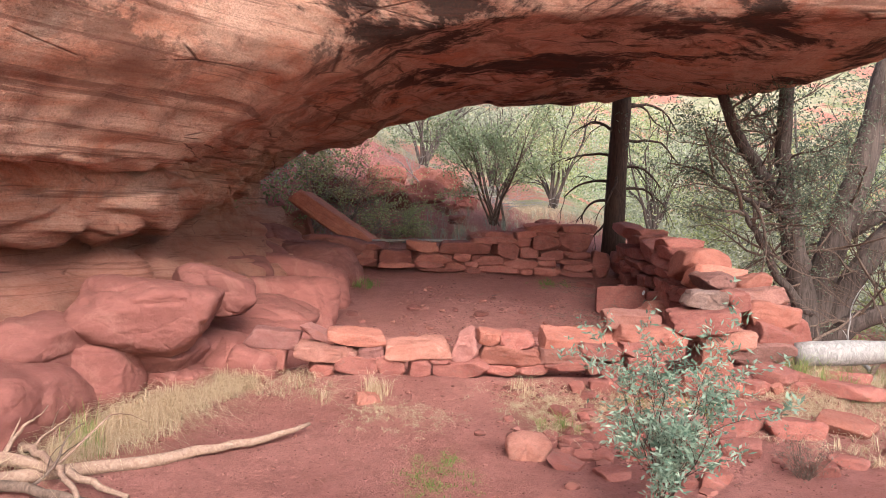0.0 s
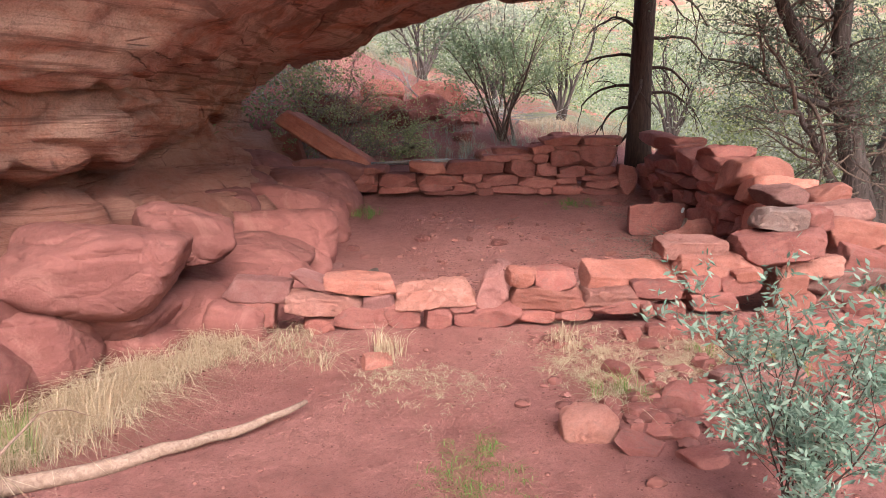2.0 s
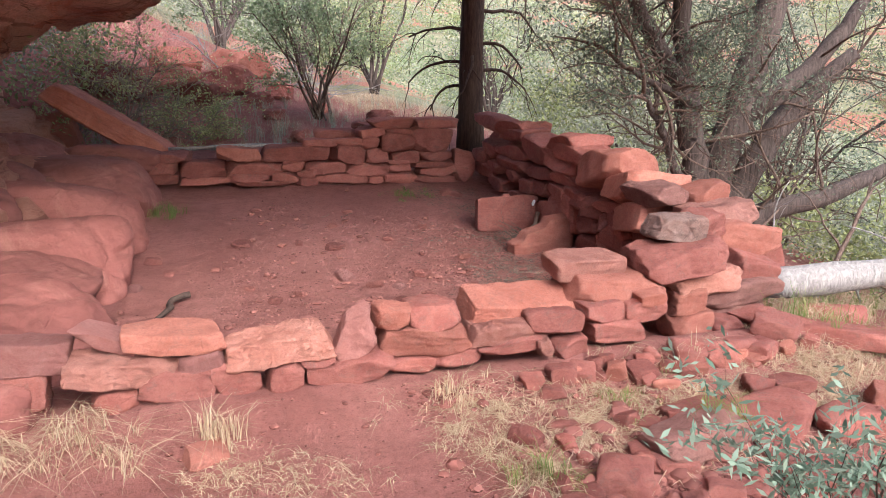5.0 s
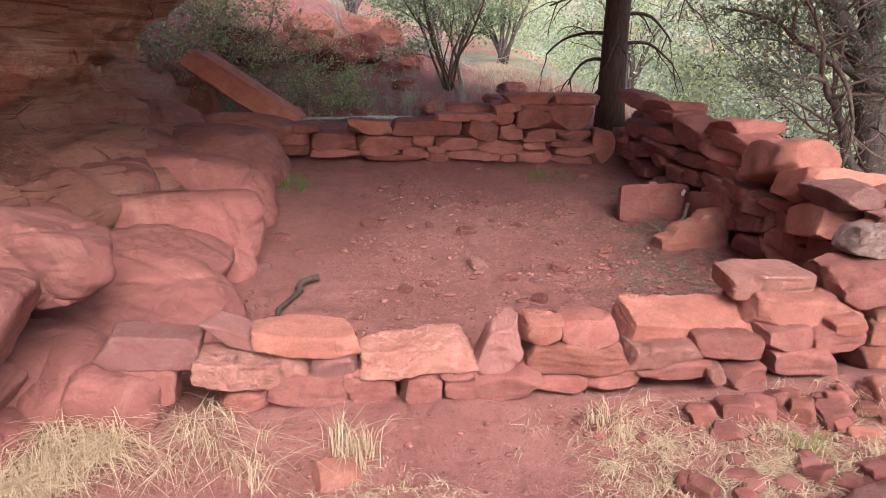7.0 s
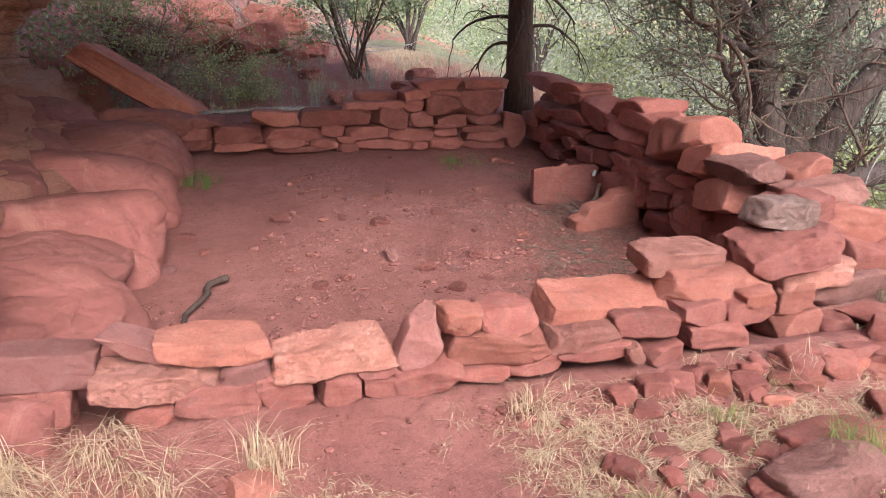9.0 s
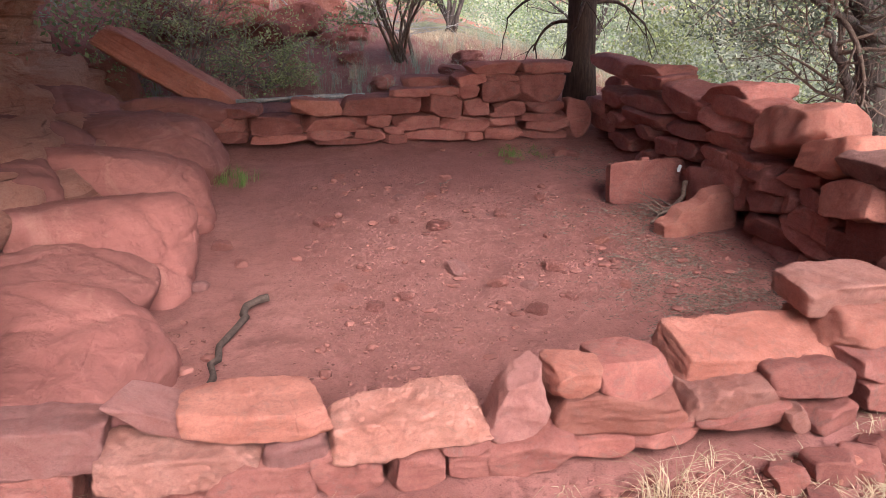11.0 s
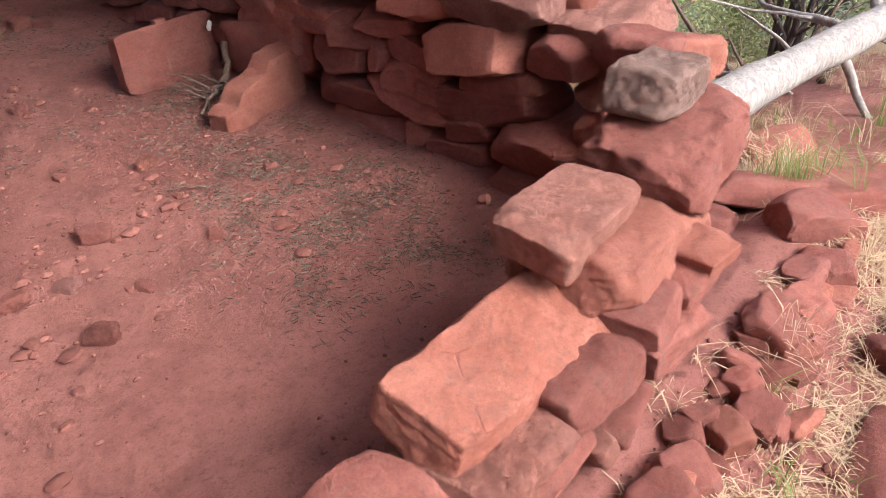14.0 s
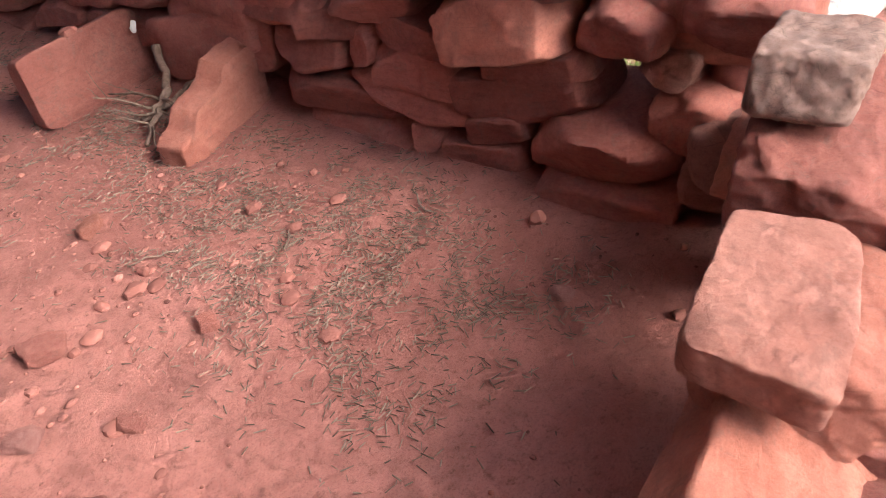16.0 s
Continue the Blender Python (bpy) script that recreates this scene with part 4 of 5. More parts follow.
# ---- trees and shrubs ----
def pine(x, y):
    rng = random.Random(31)
    z = ground_z(x, y)
    tree = thing("pine_tree", "dark-barked pine with drooping dead lower branches", "tree", (x, y, z - 0.05))
    v, f = [], []
    pts = [Vector((0.0, 0, 0)), Vector((0.0, 0, 0.6)), Vector((0.01, 0, 1.4)), Vector((0.05, 0, 2.4)), Vector((0.07, 0.05, 3.6)), Vector((0.0, 0.1, 5.5)), Vector((0.1, 0.1, 8.5))]
    tube(v, f, pts, [0.21, 0.17, 0.155, 0.15, 0.13, 0.10, 0.03], 14)
    put("trunk", mesh_of("trunk", v, f, PINE_BARK), tree)
    for h, ang, ln, rise in ((0.95, 180, 0.75, 0.5), (1.25, 165, 1.0, 0.35), (1.6, 190, 0.9, 0.6), (1.15, 20, 0.85, 0.3), (1.5, -10, 0.8, 0.2), (2.0, 200, 0.9, 0.7),
                             (1.9, 10, 1.1, 0.5), (2.4, 30, 1.2, 0.6), (0.7, 170, 0.55, 0.2), (2.45, 160, 0.9, 0.9), (2.45, 15, 0.8, 1.1), (1.35, 260, 0.8, 0.3)):
        v, f, tips = [], [], []
        a = radians(ang)
        grow(rng, v, f, tips, (0.04, 0, h), (math.cos(a), math.sin(a) * 0.6, rise), ln, 0.030, 2, 0.14, -0.16, (2, 4), 0.8, 6, 0.6, 8)
        put("branch", mesh_of("branch", v, f, PINE_BARK), tree)
    v, f = [], []
    for _ in range(90):
        h = rng.uniform(4.2, 8.6)
        r = (9 - h) * 0.32
        a = rng.uniform(0, 6.28)
        leaves(rng, v, f, Vector((math.cos(a) * r * rng.random() ** 0.5, math.sin(a) * r * rng.random() ** 0.5, h)), 26, 0.22, 0.16, 0.12)
    put("crown", mesh_of("crown", v, f, DARKLEAF, False), tree)


def juniper(x, y):
    rng = random.Random(47)
    z = ground_z(x, y)
    tree = thing("juniper_tree", "many-stemmed juniper with shaggy grey trunks and bare twigs", "tree", (x, y, z - 0.05))
    o = Vector((x, y, z - 0.05))

    def limb(pts, radii):
        v, f = [], []
        line = smooth_line([tuple(Vector(p) - o) for p in pts], 14)
        tube(v, f, [Vector(p) + Vector((rng.gauss(0, 0.012), rng.gauss(0, 0.012), 0)) for p in line], list(np.interp(np.linspace(0, 1, 14), np.linspace(0, 1, len(radii)), radii)), 12)
        put("trunk", mesh_of("trunk", v, f, JUNIPER_BARK), tree)
        return [Vector(p) for p in line]

    lines = []
    lines.append(limb([(4.62, 9.5, -0.3), (4.5, 9.5, 0.5), (4.38, 9.5, 1.0), (4.28, 9.5, 1.55)], [0.19, 0.15, 0.14, 0.13]))
    lines.append(limb([(4.28, 9.5, 1.5), (3.95, 9.4, 1.85), (3.6, 9.35, 2.3), (3.36, 9.3, 2.8), (3.1, 9.2, 3.6)], [0.10, 0.085, 0.075, 0.065, 0.04]))
    lines.append(limb([(4.28, 9.5, 1.5), (4.25, 9.55, 2.0), (4.17, 9.5, 2.5), (4.2, 9.5, 3.2), (4.3, 9.5, 4.4)], [0.11, 0.10, 0.095, 0.085, 0.04]))
    lines.append(limb([(4.7, 9.6, -0.3), (4.75, 9.6, 0.5), (4.92, 9.55, 1.2), (5.2, 9.5, 2.2), (5.42, 9.5, 3.3), (5.7, 9.5, 4.6)], [0.24, 0.19, 0.175, 0.16, 0.15, 0.06]))
    lines.append(limb([(4.8, 9.6, -0.2), (5.1, 9.5, 0.6), (5.5, 9.4, 1.25), (6.2, 9.3, 1.9)], [0.17, 0.15, 0.14, 0.08]))
    lines.append(limb([(4.8, 9.5, -0.2), (5.2, 9.3, 0.2), (5.9, 9.1, 0.4), (6.8, 9.0, 0.8)], [0.15, 0.12, 0.10, 0.05]))
    lines.append(limb([(4.95, 9.55, 1.2), (5.3, 9.3, 1.5), (5.9, 9.2, 2.1), (6.4, 9.2, 2.9)], [0.11, 0.10, 0.08, 0.05]))
    lines.append(limb([(4.55, 9.4, 0.2), (4.1, 9.3, 0.7), (3.75, 9.1, 1.2), (3.5, 9.0, 1.5)], [0.06, 0.05, 0.04, 0.02]))
    lines.append(limb([(4.38, 9.45, 1.35), (4.0, 9.3, 1.5), (3.6, 9.1, 1.62), (3.2, 9.0, 1.8)], [0.05, 0.04, 0.03, 0.015]))
    tips = []
    for i, line in enumerate(lines):
        v, f = [], []
        for _ in range(12 if i else 8):
            p = line[rng.randint(3, 13)]
            d = Vector((rng.gauss(-0.1, 1), rng.gauss(-0.2, 0.8), rng.gauss(0.25, 0.6)))
            grow(rng, v, f, tips, p, d, rng.uniform(0.6, 1.3), rng.uniform(0.012, 0.026), 2, 0.17, 0.01, (3, 5), 0.8, 5, 0.62, 7)
        put("branch", mesh_of("branch", v, f, TWIG), tree)
    v, f = [], []
    for p, d in tips:
        if p.z > 1.6 and rng.random() < 0.10 or rng.random() < 0.012:
            leaves(rng, v, f, p, 16, 0.07, 0.05, 0.35)
    for _ in range(120):
        p = Vector((rng.gauss(0.6, 1.4), rng.gauss(1.0, 0.8), rng.gauss(3.6, 0.8)))
        leaves(rng, v, f, p, 36, 0.16, 0.055, 0.35)
    put("crown", mesh_of("crown", v, f, DARKLEAF, False), tree)


def shrub(name, label, x, y, height, width, stems, leaf, leaf_size, per_tip, seed, depth=2, bend=0.12, twig=TWIG, lean=(0, 0), thick=0.02, aspect=0.4, share=1.0, category="shrub", group="", sag=0.0, puff=0.05):
    rng = random.Random(seed)
    z = ground_z(x, y)
    ob = thing(name, label, category, (x, y, z - 0.02), group)
    tips = []
    for _ in range(stems):
        v, f = [], []
        a = rng.uniform(0, 6.28)
        r = width / height * rng.random() ** 0.6
        grow(rng, v, f, tips, (rng.gauss(0, 0.05) * width, rng.gauss(0, 0.05) * width, 0), (math.cos(a) * r + lean[0], math.sin(a) * r + lean[1], 1), height * rng.uniform(0.55, 0.95), thick * rng.uniform(0.6, 1.1),
             depth, bend, sag, (3, 5), 0.7, 6, 0.5, 7)
        put("stem", mesh_of("stem", v, f, twig), ob)
    v, f = [], []
    for p, d in tips:
        if rng.random() < share:
            leaves(rng, v, f, p, per_tip, puff, leaf_size, aspect)
    put("foliage", mesh_of("foliage", v, f, leaf, False), ob)
    return ob


pine(2.69, 12.1)
juniper(4.65, 9.5)
shrub("green_bush", "airy fresh-green bush with dark bare stems", 0.95, 14.6, 2.5, 1.25, 12, GREEN, 0.07, 5, 71, 2, thick=0.026, puff=0.09)
for x, y, tall, stems, seed, lean in ((-2.5, 13.3, 1.9, 8, 72, (0.25, -0.1)), (-1.9, 13.6, 1.7, 9, 73, (0.45, -0.15)), (-1.35, 13.5, 1.3, 9, 76, (0.65, -0.2)), (-0.9, 13.4, 0.9, 9, 77, (0.85, -0.25))):
    shrub("arching_shrub", "tangled olive shrub with bare grey twigs arching over the ledge", x, y, tall, 1.1, stems, BRUSH, 0.05, 4, seed, 2, 0.16, twig=PALE_TWIG, lean=lean, thick=0.02, sag=-0.07, share=0.35, puff=0.04, group="shrubs behind the leaning slab")
shrub("sage_bush", "grey-green sage bush beside the footpath", 1.09, 3.62, 0.80, 0.30, 13, SAGE, 0.040, 3, 74, 2, 0.1, twig=DARK_TWIG, thick=0.007, aspect=0.3, puff=0.016)
shrub("grey_bush", "small wiry grey bush among rubble", 2.08, 4.25, 0.26, 0.24, 36, DUFF, 0.02, 1, 75, 1, 0.06, thick=0.003, share=0.3)


def far_scrub():
    """Trees and bushes of the slopes, too many to count."""
    rng = random.Random(90)
    for name, mat, count, lo, hi, seed in (("hillside_scrub", FARLEAF, 760, 12, 75, 1), ("hillside_junipers", OLIVE, 330, 10, 80, 2), ("hillside_bushes", GREEN, 150, 14, 50, 3)):
        v, f = [], []
        r2 = random.Random(seed)
        for _ in range(count):
            d = lo + (hi - lo) * r2.random() ** 1.3
            a = r2.uniform(-0.62, 1.75)
            x, y = math.sin(a) * d + 1.0, math.cos(a) * d + 1.5
            if x < 5.5 - 0.02 * d and d < 24 and x > -2:
                continue
            z = land(x, y)
            h = r2.uniform(0.7, 2.4) * (1.0 + d / 120)
            w = h * r2.uniform(0.45, 0.8)
            size = 0.045 + d * 0.0026
            for _ in range(int(50 + 3200 / d)):
                q = Vector((r2.gauss(0, 0.45) * w, r2.gauss(0, 0.45) * w, h * (0.15 + 0.85 * r2.random() ** 0.8)))
                q += Vector((noise.noise(q * 1.5 + Vector((x, y, 0))), noise.noise(q * 1.5 + Vector((y, x, 5))), 0)) * 0.35 * w
                leaves(r2, v, f, Vector((x, y, z)) + q, 3, size * 1.2, size, 0.5)
        ob = put(name, mesh_of(name, v, f, mat, False))
        tagged(ob, "sparse green desert scrub covering the far slopes", "scrub", kind="stuff")


far_scrub()


def near_trees():
    k = 0
    for x, y, h, mat, lab in ((6.8, 15.0, 4.2, DARKLEAF, "dark green juniper on the slope below"), (8.5, 17.5, 4.5, OLIVE, "olive green juniper on the slope below"), (4.6, 17.0, 2.6, GREEN, "pale green bush on the slope below"),
                              (-0.6, 19.0, 3.0, FARLEAF, "dusty green tree above the red slope"), (1.2, 20.5, 3.4, FARLEAF, "dusty green tree above the red slope"), (3.0, 21.5, 3.6, OLIVE, "olive green juniper on the slope below"),
                              (10.5, 15.5, 4.6, DARKLEAF, "dark green juniper on the slope below"), (7.6, 12.2, 3.4, DARKLEAF, "dark green juniper on the slope below"), (8.2, 7.6, 2.8, DARKLEAF, "dark green juniper on the slope below"), (9.6, 5.6, 3.0, OLIVE, "olive green juniper on the slope below"), (7.4, 4.6, 1.6, OLIVE, "low olive bush on the slope below")):
        k += 1
        shrub("scrub_tree", lab, x, y, h, h * 0.42, 8, mat, 0.075, 4, 300 + k, 2, 0.13, JUNIPER_BARK, thick=0.05, category="tree", group="trees on the slope", puff=0.16)


near_trees()


def dead_tangle():
    """Bare dead limbs lying off the fallen log."""
    rng = random.Random(15)
    for x, y, dx, dy, ln in ((3.9, 6.9, 0.5, 0.6, 1.6), (4.4, 6.7, 0.9, 0.3, 1.5), (4.2, 7.3, 0.2, 0.9, 1.6), (4.9, 6.4, 0.8, -0.2, 1.5), (4.6, 7.6, 0.8, 0.4, 1.7), (5.3, 7.0, 0.6, 0.5, 1.6), (3.7, 7.6, 0.5, 0.8, 1.3)):
        v, f, tips = [], [], []
        grow(rng, v, f, tips, (0, 0, 0.02), (dx, dy, rng.uniform(0.15, 0.55)), ln, 0.028, 2, 0.16, -0.02, (3, 5), 0.8, 6, 0.6, 8)
        ob = put("dead_limb", mesh_of("dead_limb", v, f, rng.choice((TWIG, DEAD_WOOD))), None, pose(x, y, ground_z(x, y)))
        tagged(ob, "bare grey dead limb lying on the slope", "branch", "dead limbs by the log")


dead_tangle()

# ---- red slope behind: tumbled slabs and bleached brush ----
def tumbled():
    rng = random.Random(12)
    for x, y, w, h in ((-1.6, 15.3, 1.3, 0.35), (-0.9, 15.0, 0.9, 0.3), (-0.5, 15.6, 0.8, 0.45), (-1.3, 15.9, 1.1, 0.5), (0.0, 15.2, 0.5, 0.25), (-2.2, 15.0, 1.2, 0.5), (0.4, 16.0, 0.6, 0.3),
                       (-2.6, 13.2, 0.7, 0.6), (-3.2, 13.0, 0.9, 0.9), (0.5, 13.2, 0.35, 0.16), (1.5, 13.6, 0.5, 0.2), (-0.2, 17.0, 1.0, 0.5), (1.0, 15.4, 0.4, 0.2), (0.2, 14.4, 0.45, 0.18), (1.9, 14.6, 0.5, 0.22)):
        me = block_mesh("slope_rock", (w, w * 0.7, h), rng.choice((RED, ORANGE)), rng.randint(0, 9999), 12, 40.0, 0.03, 0.02, (0.6, 0.9), 0.16)
        tagged(put("slope_rock", me, None, pose(x, y, ground_z(x, y) + h * 0.25, rng.gauss(0, 6), rng.gauss(8, 8), rng.uniform(0, 180))), "tumbled red sandstone slab on the slope", "rock", "rocks on the slope")


tumbled()


def bleached_brush():
    rng = random.Random(14)
    v, f, tips = [], [], []
    for _ in range(26):
        x, y = rng.gauss(0.3, 0.7), rng.gauss(17.2, 0.5)
        grow(rng, v, f, tips, (x, y, ground_z(x, y)), (rng.gauss(0, 1), rng.gauss(0, 1), 0.6), rng.uniform(0.6, 1.4), 0.014, 2, 0.15, 0, (2, 4), 0.9, 4, 0.6, 6)
    ob = put("bleached_brush", mesh_of("bleached_brush", v, f, DEAD_WOOD))
    tagged(ob, "pile of bleached dead brush on the red slope", "dead brush", kind="stuff")


bleached_brush()


# ---- grass ----
def blades(v, f, rng, x, y, count, spread, height, lean=0.5, wide=0.0012):
    """Bent blades in small bunches that lean their own way."""
    left = count
    while left > 0:
        bunch = rng.randint(6, 22)
        left -= bunch
        cx, cy = x + rng.gauss(0, spread), y + rng.gauss(0, spread)
        ba = rng.uniform(0, 6.28)
        tall = rng.uniform(0.55, 1.25)
        for _ in range(bunch):
            px, py = cx + rng.gauss(0, 0.018), cy + rng.gauss(0, 0.018)
            p = Vector((px, py, ground_z(px, py) - 0.01))
            a = ba + rng.gauss(0, 1.0)
            h = height * tall * rng.uniform(0.5, 1.35)
            out = Vector((math.cos(a), math.sin(a), 0)) * lean * rng.uniform(0.1, 1.0)
            s = Vector((-math.sin(a), math.cos(a), 0)) * wide * rng.uniform(0.7, 1.5)
            up = Vector((0, 0, 1))
            m1 = p + up * h * 0.45 + out * h * 0.2
            m2 = p + up * h * 0.8 / (1 + 0.4 * lean) + out * h * 0.65
            t = p + up * h * max(0.06, 0.95 - 0.55 * lean * rng.uniform(0.5, 1.3)) + out * h * 1.3
            b = len(v)
            v.extend((p - s, p + s, m1 + s, m1 - s, m2 + s * 0.7, m2 - s * 0.7, t))
            f.extend(((b, b + 1, b + 2, b + 3), (b + 3, b + 2, b + 4, b + 5), (b + 5, b + 4, b + 6)))


def grass(name, label, mat, spots, seed):
    rng = random.Random(seed)
    v, f = [], []
    for x, y, count, spread, height, lean in spots:
        blades(v, f, rng, x, y, int(count * (2.4 if lean > 2.1 else 1.5)), spread, height * 1.15, lean)
    tagged(put(name, mesh_of(name, v, f, mat, False)), label, "grass", kind="stuff")


bank = [(-2.12 + 0.72 * t + 0.06 * math.sin(9 * t), 4.2 + 1.7 * t, 300, 0.12, 0.20 + 0.04 * math.sin(5 * t), 1.9) for t in np.linspace(0, 0.82, 10)]
grass("dry_grass_bank", "thick bank of pale dry straw grass below the ledge", STRAW, bank + [(-0.95, 5.6, 90, 0.12, 0.14, 2.2), (-1.2, 5.55, 110, 0.12, 0.16, 2.0)], 201)
grass("dry_grass_tufts", "short dry straw tufts on the red soil", STRAW, [
    (-0.42, 5.45, 110, 0.06, 0.17, 1.1), (-0.32, 5.2, 220, 0.13, 0.04, 2.4), (-0.08, 5.02, 320, 0.16, 0.035, 2.6), (-0.5, 5.05, 130, 0.12, 0.04, 2.2), (0.7, 5.12, 260, 0.12, 0.05, 2.2), (0.78, 4.8, 220, 0.06, 0.10, 1.8),
    (0.62, 5.55, 70, 0.05, 0.17, 1.2), (1.95, 5.6, 40, 0.04, 0.18, 0.9)], 202)
grass("straw_mat", "flattened pale straw before the wall", STRAW, [
    (0.75, 5.42, 420, 0.15, 0.05, 2.8), (1.1, 5.34, 520, 0.2, 0.05, 2.8), (1.5, 5.3, 520, 0.2, 0.05, 2.8), (1.85, 5.32, 520, 0.18, 0.05, 2.8), (2.2, 5.3, 520, 0.17, 0.06, 2.6), (1.3, 5.12, 320, 0.16, 0.05, 2.8)], 204)
grass("outer_grass", "dry grass clumps outside the wall's corner", STRAW, [
    (2.55, 5.3, 360, 0.15, 0.06, 2.8), (2.85, 5.45, 380, 0.17, 0.09, 2.2), (3.05, 6.1, 260, 0.12, 0.2, 1.2), (2.5, 5.5, 200, 0.12, 0.06, 2.6), (3.3, 5.4, 420, 0.25, 0.12, 1.8), (2.6, 4.7, 260, 0.2, 0.10, 2.0), (3.2, 4.9, 380, 0.25, 0.14, 1.6)], 205)
grass("green_grass_tufts", "low green grass sprouting from bare soil", GRASS, [
    (-1.12, 10.15, 300, 0.1, 0.13, 0.9), (1.45, 10.5, 220, 0.12, 0.08, 1.3), (0.0, 4.05, 260, 0.12, 0.05, 1.5), (0.05, 4.3, 140, 0.09, 0.05, 1.5), (0.85, 4.85, 90, 0.06, 0.14, 0.9), (1.72, 5.05, 160, 0.07, 0.18, 0.8),
    (2.9, 5.9, 120, 0.12, 0.25, 0.9), (-2.0, 4.3, 60, 0.06, 0.3, 0.5), (1.5, 5.35, 70, 0.12, 0.08, 1.2), (3.4, 7.0, 300, 0.3, 0.3, 1.0)], 203)


side_rng = random.Random(220)
grass("side_grass", "dry and green grass on the slope outside the wall", STRAW, [(side_rng.uniform(3.2, 7.5), side_rng.uniform(3.8, 8.5), 110, 0.2, side_rng.uniform(0.12, 0.26), 1.4) for _ in range(70)], 221)
grass("side_weeds", "green weeds on the slope outside the wall", GRASS, [(side_rng.uniform(3.2, 7.5), side_rng.uniform(4.5, 8.5), 70, 0.15, side_rng.uniform(0.12, 0.3), 1.0) for _ in range(30)], 222)
bank_rng = random.Random(210)
grass("bank_grass", "thin dry grass on the bank behind the wall", STRAW, [(bank_rng.uniform(-2.5, 4.5), bank_rng.uniform(12.6, 20), 90, 0.2, bank_rng.uniform(0.12, 0.3), 1.2) for _ in range(60)], 211)
grass("bank_weeds", "low green weeds on the bank behind the wall", FARLEAF, [(bank_rng.uniform(-2.5, 5), bank_rng.uniform(12.8, 22), 90, 0.25, bank_rng.uniform(0.15, 0.45), 0.9) for _ in range(40)], 212)

# ---- needle litter on the shelter floor ----
def chips_material():
    k = Mat("sandstone_chips")
    c = k.ramp(k.geo.outputs["Random Per Island"], [(0.0, (0.14, 0.055, 0.047)), (0.8, (0.24, 0.097, 0.083)), (1.0, (0.31, 0.135, 0.115))])
    return k.done(c, 0.95, k.bump(k.noise(120, 5, 0.7), 0.8, 0.006))


CHIPS = chips_material()


def litter():
    rng = random.Random(77)
    v, f = [], []
    spots = [(2.05, 8.85, 0.22, 700), (1.95, 8.2, 0.25, 900), (1.75, 7.75, 0.25, 900), (1.6, 7.35, 0.22, 800), (1.9, 7.2, 0.2, 500), (1.45, 7.0, 0.16, 260), (2.1, 7.5, 0.2, 400), (1.85, 10.4, 0.25, 600), (2.15, 9.8, 0.2, 500), (1.55, 8.9, 0.3, 400), (1.75, 6.9, 0.12, 220), (1.95, 6.75, 0.12, 160)]
    for cx, cy, sp, n in spots:
        for _ in range(int(n * 1.8)):
            x, y = rng.gauss(cx, sp), rng.gauss(cy, sp)
            if noise.noise(Vector((x, y, 0)) * 5) < -0.05 and rng.random() < 0.8:
                continue
            if x > 2.45 or y < 6.2:
                continue
            a = rng.uniform(0, 6.28)
            ln = rng.uniform(0.012, 0.04)
            d = Vector((math.cos(a), math.sin(a), rng.gauss(0, 0.12))) * ln
            s = Vector((-math.sin(a), math.cos(a), 0)) * rng.uniform(0.0009, 0.0022)
            p = Vector((x, y, ground_z(x, y) + 0.004))
            b = len(v)
            v.extend((p - s, p + s, p + d + s, p + d - s, p + Vector((0, 0, 0.004))))
            f.extend(((b, b + 1, b + 4), (b + 1, b + 2, b + 4), (b + 2, b + 3, b + 4), (b + 3, b, b + 4)))
    tagged(put("needle_litter", mesh_of("needle_litter", v, f, DUFF, False)), "grey-brown needle litter strewn over red soil", "litter", kind="stuff")


litter()


